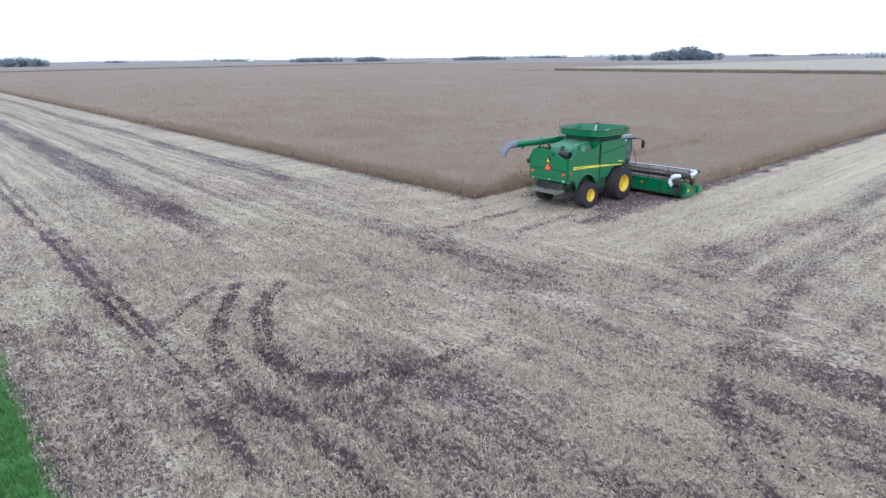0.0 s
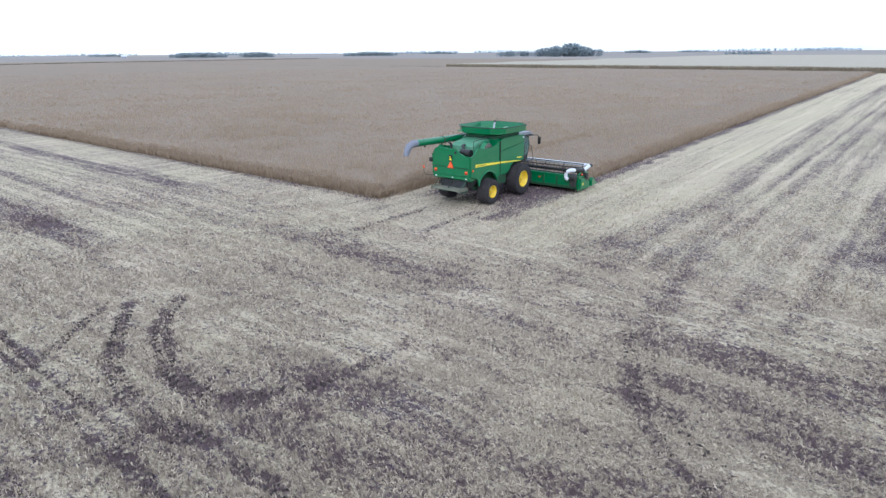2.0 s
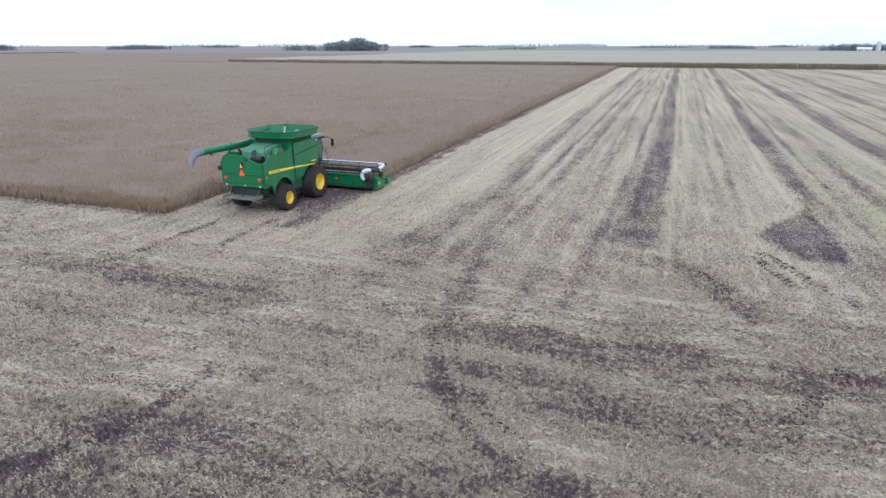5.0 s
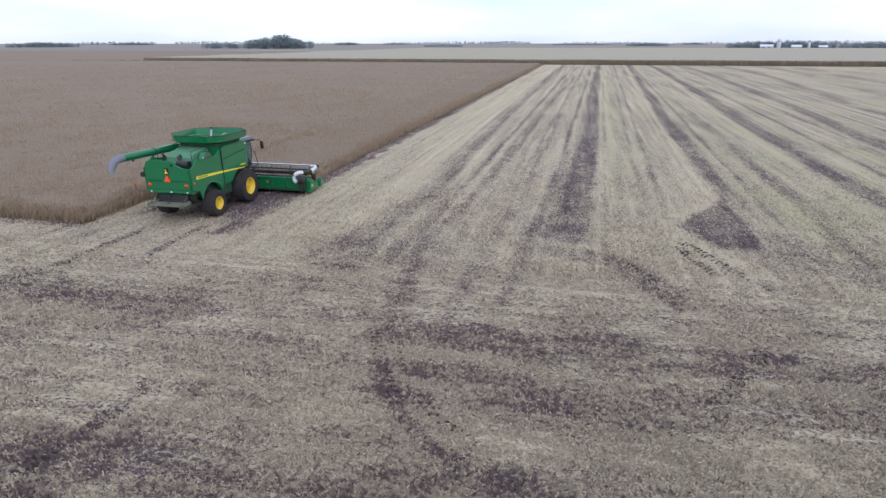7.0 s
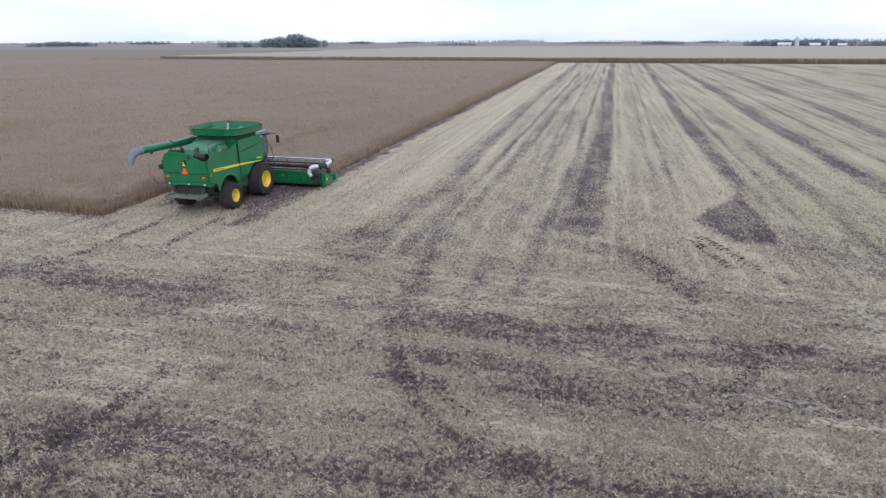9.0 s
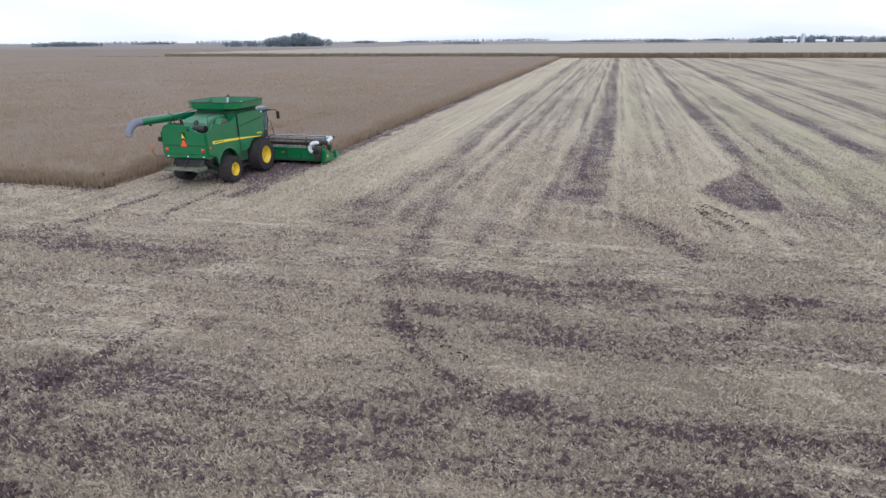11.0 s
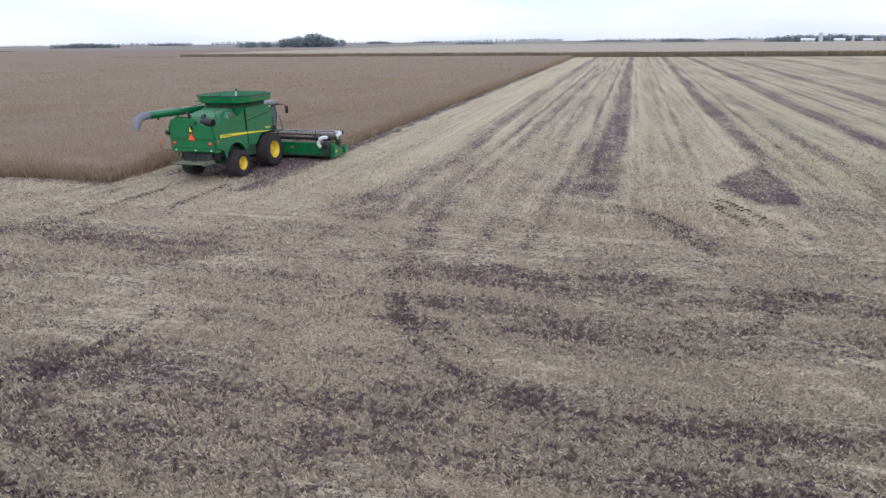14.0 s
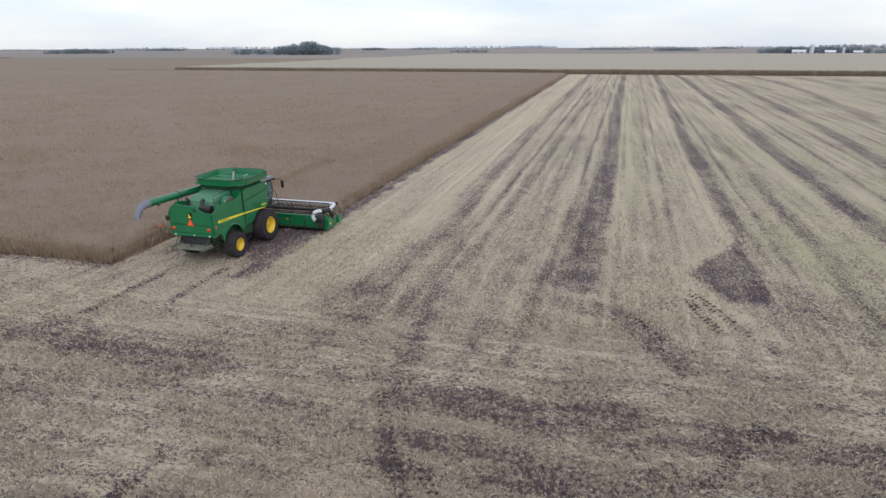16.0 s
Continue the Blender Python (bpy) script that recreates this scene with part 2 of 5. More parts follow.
GRASSM = plant_material("verge_grass", (0.05, 0.17, 0.045), (0.20, 0.42, 0.13), (0.11, 0.29, 0.08), scale=2.0, thin=0.3)


# ---- mesh helpers ----
def mesh_np(name, verts, faces, material, attrs=None):
    """A mesh from arrays; faces: one (n, 3) or (n, 4) array."""
    me = bpy.data.meshes.new(name)
    k = faces.shape[1]
    me.vertices.add(len(verts))
    me.vertices.foreach_set("co", np.asarray(verts, np.float32).ravel())
    me.loops.add(faces.size)
    me.loops.foreach_set("vertex_index", np.asarray(faces, np.int32).ravel())
    me.polygons.add(len(faces))
    me.polygons.foreach_set("loop_start", np.arange(len(faces), dtype=np.int32) * k)
    me.update(calc_edges=True)
    for key, val in (attrs or {}).items():
        a = me.attributes.new(key, "FLOAT", "POINT")
        a.data.foreach_set("value", np.asarray(val, np.float32).ravel())
    me.materials.append(material)
    return me


def value_noise(x, y, scale, seed):
    """Smooth noise on arrays, about -1 to 1."""
    r = np.random.RandomState(seed)
    tab = r.rand(256, 256) * 2 - 1
    fx, fy = x / scale, y / scale
    ix, iy = np.floor(fx).astype(int), np.floor(fy).astype(int)
    tx, ty = fx - ix, fy - iy
    tx, ty = tx * tx * (3 - 2 * tx), ty * ty * (3 - 2 * ty)

    def g(i, j):
        return tab[i % 256, j % 256]
    return (g(ix, iy) * (1 - tx) + g(ix + 1, iy) * tx) * (1 - ty) + (g(ix, iy + 1) * (1 - tx) + g(ix + 1, iy + 1) * tx) * ty


def band(d, half, soft):
    return np.clip((half + soft - np.abs(d)) / soft, 0, 1)


# ---- the place in numbers ----
CROP_RIGHT, CROP_NEAR, CUT_LEFT = -19.5, 28.0, -27.7   # crop edges; the swath being cut lies between CUT_LEFT and CROP_RIGHT
CORN_NEAR, CORN_LEFT = 298.0, -232.0
COMBINE_X, COMBINE_Y = -22.96, 34.8                     # middle of the front axle
HEADER_FRONT = COMBINE_Y + 4.3
BEAN_FAR = 640.0


# ---- ground ----
def line_dist(x, y, pts):
    """Distance of each place to a polyline."""
    best = np.full(x.shape, 1e9)
    for (ax, ay), (bx, by) in zip(pts, pts[1:]):
        ex, ey = bx - ax, by - ay
        t = np.clip(((x - ax) * ex + (y - ay) * ey) / (ex * ex + ey * ey), 0, 1)
        np.minimum(best, np.hypot(x - ax - t * ex, y - ay - t * ey), out=best)
    return best


def inside(x, y, pts):
    """How far inside a convex outline (anticlockwise) each place lies."""
    d = np.full(x.shape, 1e9)
    for (ax, ay), (bx, by) in zip(pts, pts[1:] + pts[:1]):
        ex, ey = bx - ax, by - ay
        np.minimum(d, (ex * (y - ay) - ey * (x - ax)) / math.hypot(ex, ey), out=d)
    return d


# dark strokes on the headland: half width, strength, line
STROKES = (
    # far headland pass
    (0.80, 0.9, ((-27.2, 20.1), (-23.9, 20.1), (-20.2, 19.4), (-17.0, 19.0), (-14.6, 18.9))),
    (0.41, 0.45, ((-13.9, 19.5), (-12.0, 19.4), (-9.6, 19.6), (-7.7, 19.8), (-6.8, 19.3))),
    (0.62, 1.0, ((-6.7, 18.4), (-4.6, 18.7), (-3.1, 18.7), (-1.3, 18.6), (0.6, 19.0), (1.6, 19.4))),
    (0.24, 0.9, ((-4.2, 18.2), (-2.3, 18.0), (-1.2, 17.8), (0.3, 17.5), (1.8, 17.5))),
    (0.26, 1.0, ((2.9, 18.3), (4.1, 18.5), (5.6, 18.9), (6.9, 19.5))),
    (0.60, 0.8, ((5.2, 19.1), (6.0, 19.0))),
    (0.22, 0.7, ((6.8, 18.5), (8.5, 18.8), (9.7, 19.3), (15.0, 19.6))),
    (0.38, 0.4, ((-0.4, 21.0), (1.3, 21.5), (3.2, 21.8))),
    # second pass: dark at its left end, thinning to the right
    (0.41, 0.9, ((-4.6, 16.3), (-3.4, 16.3), (-1.8, 16.1), (-0.9, 15.6), (-0.3, 15.2))),
    (0.85, 0.55, ((-1.7, 15.3), (-0.4, 14.9), (1.2, 15.1), (3.3, 15.5), (5.4, 16.1), (9.0, 16.6), (16, 16.6))),
    (0.30, 0.4, ((-22, 15.2), (-14.9, 15.5), (-9.4, 15.2))),
    (0.25, 0.4, ((-22, 13.4), (-14, 13.8), (-8.4, 13.4))),
    (0.25, 0.45, ((-21, 16.6), (-13, 16.9), (-7.5, 16.7))),
    # near passes
    (1.00, 0.68, ((-13.6, 9.5), (-12.2, 9.8), (-11.1, 10.7), (-9.4, 10.8))),
    (1.30, 0.34, ((-15.4, 8.4), (-13.7, 10.2), (-12.2, 11.8))),
    (0.60, 0.36, ((-13.7, 6.4), (-12.0, 7.8), (-10.4, 9.2), (-8.8, 10.1))),
    (0.75, 0.6, ((-8.9, 9.5), (-7.2, 9.6), (-5.4, 9.7), (-3.9, 10.2), (-2.2, 10.8))),
    (0.17, 0.95, ((-5.3, 9.2), (-4.2, 9.3), (-2.8, 9.1), (-1.4, 9.2), (0.2, 9.2), (1.6, 9.3), (3.0, 9.4), (3.8, 9.4), (4.8, 9.4), (9.0, 9.6))),
    (0.42, 0.5, ((-3.5, 9.2), (-1.4, 9.7), (0.1, 9.9), (1.7, 10.1))),
    (0.34, 0.8, ((-2.6, 11.4), (-1.4, 11.3), (-0.3, 10.7), (0.7, 10.8), (2.3, 11.0), (3.9, 11.6), (5.2, 11.9), (9.0, 12.0))),
    (0.32, 0.7, ((3.8, 10.9), (4.7, 10.8), (5.3, 10.8), (9.0, 10.6))),
    (0.38, 0.55, ((-10.8, 7.9), (-9.8, 8.1), (-9.0, 9.0))),
    (0.70, 0.42, ((-24.1, 3.5), (-19.6, 3.7), (-16.9, 3.8), (-15.3, 4.5))),
    # feet of the passes
    (0.22, 0.8, ((-11.9, 24.6), (-9.9, 24.5))),
    (1.30, 0.32, ((-12.5, 27.3), (-10.2, 27.2), (-8.8, 26.8))),
    (0.85, 0.8, ((-12.5, 26.1), (-11.8, 30.2), (-10.9, 34.0), (-10.6, 40.0))),
    (0.45, 0.85, ((-1.1, 29.1), (0.6, 28.6), (2.0, 28.1), (2.9, 26.5), (3.7, 24.3))),
    (0.75, 1.05, ((-0.7, 31.5), (-0.3, 38.0), (-0.1, 45.0))),
    (0.84, 0.6, ((9.1, 34.6), (10.3, 31.0), (11.7, 29.1), (12.9, 28.2))),
    # wheel lines between the first two passes
    (0.18, 0.75, ((-7.8, 28.5), (-7.5, 35.3), (-6.9, 42.0), (-6.7, 52.1), (-6.4, 67.6), (-5.5, 118.5), (-3.0, 180))),
    (0.22, 0.8, ((-7.0, 20.5), (-7.4, 25.0), (-7.8, 28.5))),
    (0.16, 0.55, ((-4.7, 20.5), (-4.7, 23.9), (-4.5, 28.6), (-4.2, 35.0), (-4.1, 42.7), (-3.9, 56.4), (-3.4, 90))),
    (0.14, 0.5, ((-2.9, 22), (-2.6, 29.9), (-2.1, 35.6), (-1.7, 43.3), (-1.4, 60))),
    (0.25, 0.6, ((13.6, 30), (14.6, 60), (16, 120))),
    # long pass to the left
    (0.57, 0.9, ((-123.4, 13.4), (-78.6, 12.3), (-56.4, 11.4), (-43.8, 11.4), (-36, 11.8))),
)
# wheel tracks that keep the print of the lugs: half width, strength, line
TRACKS = (
    (0.11, 1.5, ((-300, 5.1), (-60, 5.1), (-26.1, 4.95), (-22.0, 4.8), (-19.3, 4.8), (-16.6, 4.75), (-14.5, 4.8), (-12.0, 4.7))),
    (0.11, 1.4, ((-300, 5.9), (-60, 5.9), (-25.8, 5.4), (-22.0, 5.3), (-19.4, 5.3), (-16.9, 5.25), (-14.7, 5.2))),
    (0.24, 1.35, ((-22.5, 11.0), (-21.2, 9.6), (-19.8, 8.7), (-18.0, 7.9), (-16.2, 7.5), (-14.6, 7.7), (-13.8, 8.4), (-13.3, 9.6), (-12.8, 10.9), (-12.7, 13.1))),
    (0.22, 1.15, ((-23.5, 9.4), (-20.8, 7.7), (-18.7, 6.6), (-17.0, 6.2), (-15.1, 6.0), (-13.1, 6.4))),
    (0.2, 0.95, ((-7.2, 18.8), (-6.6, 17.4), (-5.7, 15.5), (-4.8, 13.9), (-3.7, 12.7), (-2.6, 11.9), (-0.8, 11.5))),
    (0.14, 0.6, ((-6.2, 18.0), (-5.6, 16.6), (-4.7, 15.0), (-3.6, 13.8), (-2.4, 12.9))),
    (0.24, 0.8, ((6.4, 20.2), (6.1, 19.6), (5.6, 18.7), (4.8, 17.3), (3.8, 16.0))),
    (0.2, 0.8, ((2.2, 28.1), (3.0, 26.5), (3.6, 24.5), (3.8, 22.9))),
    (0.18, 0.8, ((-24.7, 19.6), (-24.0, 21.1), (-24.0, 23.7), (-23.9, 27.5))),
    (0.17, 0.6, ((-20.7, 24.0), (-20.9, 26.6), (-20.9, 29.2))),
    (0.22, 0.6, ((5.3, 31.9), (6.1, 30.2), (6.9, 28.1), (8.0, 26.0))),
    (0.2, 0.55, ((5.0, 31.1), (5.5, 29.1), (6.1, 27.3))),
    (0.16, 0.9, ((-23.9, 8.6), (-22.4, 6.7), (-21.3, 5.8))),
    (0.14, 0.7, ((-11.8, 6.3), (-8.5, 6.4), (-6.7, 6.7), (-5.4, 6.7), (-1, 6.4))),
)
PATCH = ((5.5, 34.8), (7.2, 31.6), (8.9, 31.4), (9.4, 37.0), (9.1, 41.5))


P1, P2, P3, P4 = (((27, 31, 41, 52, 74, 112, 280), (-11.9, -11.0, -10.5, -10.8, -11.2, -11.2, -9.8)), ((32, 44, 66, 115, 283), (-0.7, -0.1, 0.7, 1.6, 5.5)),
                  ((40, 46, 60, 84, 128, 285), (9.4, 9.8, 10.1, 10.7, 12.3, 18.4)), ((32, 46, 62, 82, 130, 263), (18.8, 19.2, 19.7, 20.2, 22.8, 27.6)))
# dark middles of the passes: where each begins, half width, strength, and its line as y and x
PASSES = (
    (27, 0.70, 0.7, *P1), (31, 0.75, 1.0, *P2), (38, 0.60, 1.0, *P3), (33, 0.80, 1.0, *P4),
    (35, 0.8, 0.85, (50, 77, 100, 139, 227), (29.5, 30.2, 32.4, 34.7, 40.1)), (35, 0.9, 0.8, (60, 113, 141, 231), (41.0, 43.1, 46.7, 58.0)),
    (35, 1.0, 0.7, (80, 157, 234), (55.0, 58.9, 72.2)), (35, 1.1, 0.7, (80, 290), (67.0, 84.0)))
PALE = ((1.7, 0.55, *P2), (-1.5, 0.5, *P3), (-2.0, 0.7, *P4), (-2.2, 0.9, *P1))


def wobble(x, y):
    return value_noise(x, y, 3.0, 5) * 0.35 + value_noise(x, y, 9.0, 6) * 0.5


def soil_at(x, y):
    """How bare the soil lies: 0 under straw, 1 bare and dark."""
    wob = wobble(x, y)
    rag = value_noise(x, y, 0.45, 7) * 0.16 + value_noise(x, y, 1.1, 8) * 0.22
    rag_rows = value_noise(x * 6, y, 9.0, 17) * 0.18 + value_noise(x * 9, y, 4.0, 18) * 0.1
    soil, pale = np.zeros_like(x), np.zeros_like(x)

    def put(mask, strength):
        np.maximum(soil, mask * strength, out=soil)
    # dark middles of the passes, on to the corn
    for y0, half, st, ys, xs in PASSES:
        put(band(x - np.interp(y, ys, xs) + wob * 0.25 + rag_rows, half * np.clip((y - y0) / 14, 0.3, 1), 0.6) * np.clip((y - y0) / 9, 0, 1) * (y < CORN_NEAR), st * 0.78)
    # pale straw left beside them
    for off, half, ys, xs in PALE:
        pale = np.maximum(pale, band(x - np.interp(y, ys, xs) - off + rag * 0.8, half, 0.5) * np.clip((y - ys[0]) / 5, 0, 1) * (y < CORN_NEAR))
    # thin wheel and row lines along the passes
    for k in range(30):
        x0 = -17.0 + 2.05 * k + 0.5 * math.sin(k * 2.1)
        put(band(x - (x0 + 0.001 * (x0 + 22) * (y - 35)) + rag * 0.25, 0.1, 0.26) * np.clip((y - 30 - 4 * math.sin(k * 1.3)) / 12, 0, 1) * (y < CORN_NEAR), 0.48 + 0.22 * math.sin(k * 3.7))
    # foot of the standing crop
    put(band(x - CROP_RIGHT - 0.25 + rag, 0.5, 0.4) * (y > CROP_NEAR), 1.1)
    put(band(y - CROP_NEAR + 0.1, 0.3, 0.4) * (x < CUT_LEFT), 0.6)
    # long headland passes to the left
    put(band(y - 12.2 + wob * 0.6 + rag, 0.7, 0.8) * np.clip((-30 - x) / 6, 0, 1) * (x > -320), 0.95)
    put(band(y - 22.6 + wob * 0.5 + rag, 0.6, 0.7) * np.clip((-36 - x) / 8, 0, 1) * (x > -320), 0.7)
    put(band(y - 16.5 + wob * 0.5, 0.3, 0.5) * np.clip((-28 - x) / 10, 0, 1) * (x > -320), 0.45)
    put(band(y - 1.6 + wob * 0.4, 0.5, 0.7) * (x > -300) * (x < 40), 0.45)
    for half, st, pts in STROKES:
        put(band(line_dist(x, y, pts) + rag * min(1.4, 0.5 + half) + wob * 0.2, half, min(0.9, 0.3 + 0.75 * half)) * np.clip(0.9 + 0.3 * value_noise(x, y, 0.9, 16), 0.4, 1), st * 0.86)
    for half, st, pts in TRACKS:
        put(band(line_dist(x, y, pts) + rag * 0.7, half * 0.85, 0.1 + 0.7 * half) * np.clip(0.85 + 0.5 * value_noise(x, y, 0.5, 15), 0.4, 1), st * 0.85)
    put(np.clip(inside(x, y, PATCH) * 1.5 + 0.9 + rag * 1.5, 0, 1), 1.1)
    # fresh swath behind the machine
    put(band(x - COMBINE_X, 3.3, 1.0) * np.clip((y - 30) / 3, 0, 1) * (y < HEADER_FRONT + 1), 1.3)
    soil *= 0.9 + 0.2 * value_noise(x, y, 1.3, 9)
    soil += 0.2 * value_noise(x * 8, y, 8.0, 19) * np.clip((y - 25) / 4, 0, 1) + 0.3 * value_noise(x * 0.7, y * 7, 4.0, 20) * np.clip((27 - y) / 4, 0, 1)
    soil += 0.12 * value_noise(x, y, 4.5, 11) + 0.1 * value_noise(x, y, 14.0, 12)
    # clods and bare gaps, lying along the rows
    head = np.clip((27 - y) / 3, 0, 1) * (y > 2)
    clods = 0.7 * value_noise(x, y * 2.2, 0.8, 25) + value_noise(x, y * 1.8, 0.42, 26)
    soil += np.clip(clods * 0.75 + 0.03, -0.3, 0.7) * head * 0.42
    rows = value_noise(x * 3.4, y, 1.9, 27) + 0.8 * value_noise(x * 3, y, 1.0, 28)
    soil += np.clip(rows * 0.6, -0.35, 0.6) * (1 - head) * 0.34 * np.clip(1.4 - y / 90, 0, 1)
    # a pale line left between the headland passes, and lighter straw beside the crop
    soil -= 0.5 * band(line_dist(x, y, ((-6.7, 17.2), (-2.6, 17.6), (2.3, 17.2), (8.3, 17.8))) + rag, 0.2, 0.3)
    soil -= 0.45 * pale + 0.5 * band(line_dist(x, y, ((8.8, 42.5), (6.7, 38.4), (4.8, 34.9), (5.7, 31.6), (7.2, 29.3), (8.4, 27.2))) + rag, 0.3, 0.4)
    soil -= 0.35 * band(line_dist(x, y, ((-2.2, 13.3), (1, 13.2), (6, 13.5), (11, 13.8))) + rag, 0.8, 0.8)
    soil -= 0.34 * band(x + 15.2, 3.0, 1.8) * np.clip((y - 22) / 3, 0, 1) + 0.08 * np.clip((y - 25) / 8, 0, 1)
    return soil


def build_ground():
    def lines(parts, far):
        a = np.concatenate([np.arange(p, q, st) for p, q, st in parts])
        s, v, hi = parts[-1][2], a[-1], []
        while v < far:
            s *= 1.16
            v += s
            hi.append(v)
        s, v, lo = parts[0][2], a[0], []
        while v > -far:
            s *= 1.16
            v -= s
            lo.insert(0, v)
        return np.concatenate([lo, a, hi])
    xs = lines(((-44, -28, 0.3), (-28, 14, 0.13), (14, 42, 0.3)), 4600)
    ys = lines(((-1.5, 3, 0.25), (3, 27, 0.13), (27, 62, 0.28)), 4600)
    X, Y = np.meshgrid(xs, ys)
    shape = X.shape
    x, y = X.ravel(), Y.ravel()
    wob = wobble(x, y)
    soil = soil_at(x, y)
    grass = np.clip((1.0 - y + wob * 0.25) / 0.35 + 0.5, 0, 1) * (y > -14)
    far = np.clip((np.maximum(np.maximum((-x - 860) / 40, (y - BEAN_FAR - 0.35 * (x + 230)) / 40), (x - 330) / 40)), 0, 1)
    far = np.maximum(far, np.clip((y - CORN_NEAR) / 5, 0, 1) * (x > CORN_LEFT))
    far = np.maximum(far, np.clip((-14 - y) / 4, 0, 1))
    across = np.clip((25.5 - y + 2 * wob) / 3, 0, 1)
    near = np.clip(1.5 - np.hypot(x, y) / 120, 0, 1)
    weed = np.clip((x - 8) / 5, 0, 1) * np.clip((y - 26) / 6, 0, 1) * (y < CORN_NEAR) * np.clip(0.22 + 0.3 * value_noise(x * 1.6, y * 0.5, 3.0, 81) + 0.25 * value_noise(x, y, 14.0, 82), 0, 0.6) * np.clip((130 - y) / 60, 0.25, 1)
    weed = np.maximum(weed, 0.22 * band(x - 3.2 - 0.012 * (y - 35), 1.2, 1.0) * np.clip((y - 40) / 10, 0, 1) * (y < CORN_NEAR))
    z = near * (0.03 * value_noise(x, y, 0.7, 21) + 0.04 * value_noise(x, y, 2.6, 22) + 0.02 * np.sin(x * 2 * np.pi / 0.76) * (y > 26) + 0.022 * np.sin((y + wob * 0.3) * 2 * np.pi / 0.76) * (y > 3) * (y < 26) - 0.035 * np.clip(soil, 0, 1))
    z -= 0.05
    n0, n1 = shape
    i = np.arange((n0 - 1) * (n1 - 1))
    r, c = i // (n1 - 1), i % (n1 - 1)
    a = r * n1 + c
    faces = np.stack([a, a + 1, a + n1 + 1, a + n1], 1)
    me = mesh_np("ground", np.stack([x, y, z], 1), faces, GROUND, {"soil": soil, "grass": grass, "far": far, "across": across, "weed": weed})
    me.polygons.foreach_set("use_smooth", np.ones(len(faces), bool))
    tagged(new("ground", me), "harvested field of pale chaff and straw with dark wheel tracks", "field", kind="structure")


build_ground()


def build_lug_prints():
    """Slanted clods left by the tyre lugs along the near wheel tracks."""
    rng = np.random.RandomState(14)
    vs, fs, base = [], [], 0
    for half, st, pts in TRACKS:
        side = 1
        for (ax, ay), (bx, by) in zip(pts, pts[1:]):
            if min(ax, bx) < -45:
                continue
            d = math.hypot(bx - ax, by - ay)
            ux, uy = (bx - ax) / d, (by - ay) / d
            for k in range(int(d / 0.15)):
                s = (k + rng.uniform(0.2, 0.8)) * 0.15
                side = -side
                cx, cy = ax + ux * s - uy * side * half * 0.7, ay + uy * s + ux * side * half * 0.7
                lx, ly = ux * 0.5 * side - uy, uy * 0.5 * side + ux
                m = math.hypot(lx, ly)
                lx, ly = lx / m * half * rng.uniform(0.5, 0.8), ly / m * half * rng.uniform(0.5, 0.8)
                wx, wy = -ly / half * 0.055, lx / half * 0.055
                h = rng.uniform(0.02, 0.075)
                low = [(cx - lx - wx, cy - ly - wy), (cx + lx - wx, cy + ly - wy), (cx + lx + wx, cy + ly + wy), (cx - lx + wx, cy - ly + wy)]
                vs += [(p, q, -0.14) for p, q in low] + [(cx + (p - cx) * 0.6, cy + (q - cy) * 0.75, -0.075 + h) for p, q in low]
                fs += [(base + 4, base + 5, base + 6, base + 7)] + [(base + j, base + (j + 1) % 4, base + 4 + (j + 1) % 4, base + 4 + j) for j in range(4)]
                base += 8
    tagged(new("tyre_prints", mesh_np("tyre_prints", np.array(vs), np.array(fs), SOIL)), "dark soil clods pressed up by tyre lugs", "soil", kind="stuff")


build_lug_prints()


# ---- crops ----
def blades(px, py, pz, height, width, lean, rng, per=3, tip=0.35):
    """Leaning tapered quads in bunches at the given places: verts and faces."""
    n = len(px) * per
    x, y, z = np.repeat(px, per), np.repeat(py, per), np.repeat(pz, per)
    h = height * rng.uniform(0.65, 1.1, n)
    a = rng.uniform(0, 2 * np.pi, n)
    w = width * rng.uniform(0.6, 1.4, n)
    wx, wy = np.cos(a) * w / 2, np.sin(a) * w / 2
    lx, ly = rng.normal(0, lean, n) * h, rng.normal(0, lean, n) * h
    v = np.empty((n, 4, 3))
    v[:, 0] = np.stack([x - wx, y - wy, z], 1)
    v[:, 1] = np.stack([x + wx, y + wy, z], 1)
    v[:, 2] = np.stack([x + lx + wx * tip, y + ly + wy * tip, z + h], 1)
    v[:, 3] = np.stack([x + lx - wx * tip, y + ly - wy * tip, z + h], 1)
    return v.reshape(-1, 3), np.arange(n * 4).reshape(-1, 4)


def in_crop(x, y):
    strip = (x >= CUT_LEFT) & (x < CROP_RIGHT) & (y > HEADER_FRONT)
    return (((x < CUT_LEFT) & (y > CROP_NEAR)) | strip) & ~((y > CORN_NEAR - 6) & (x > CORN_LEFT))


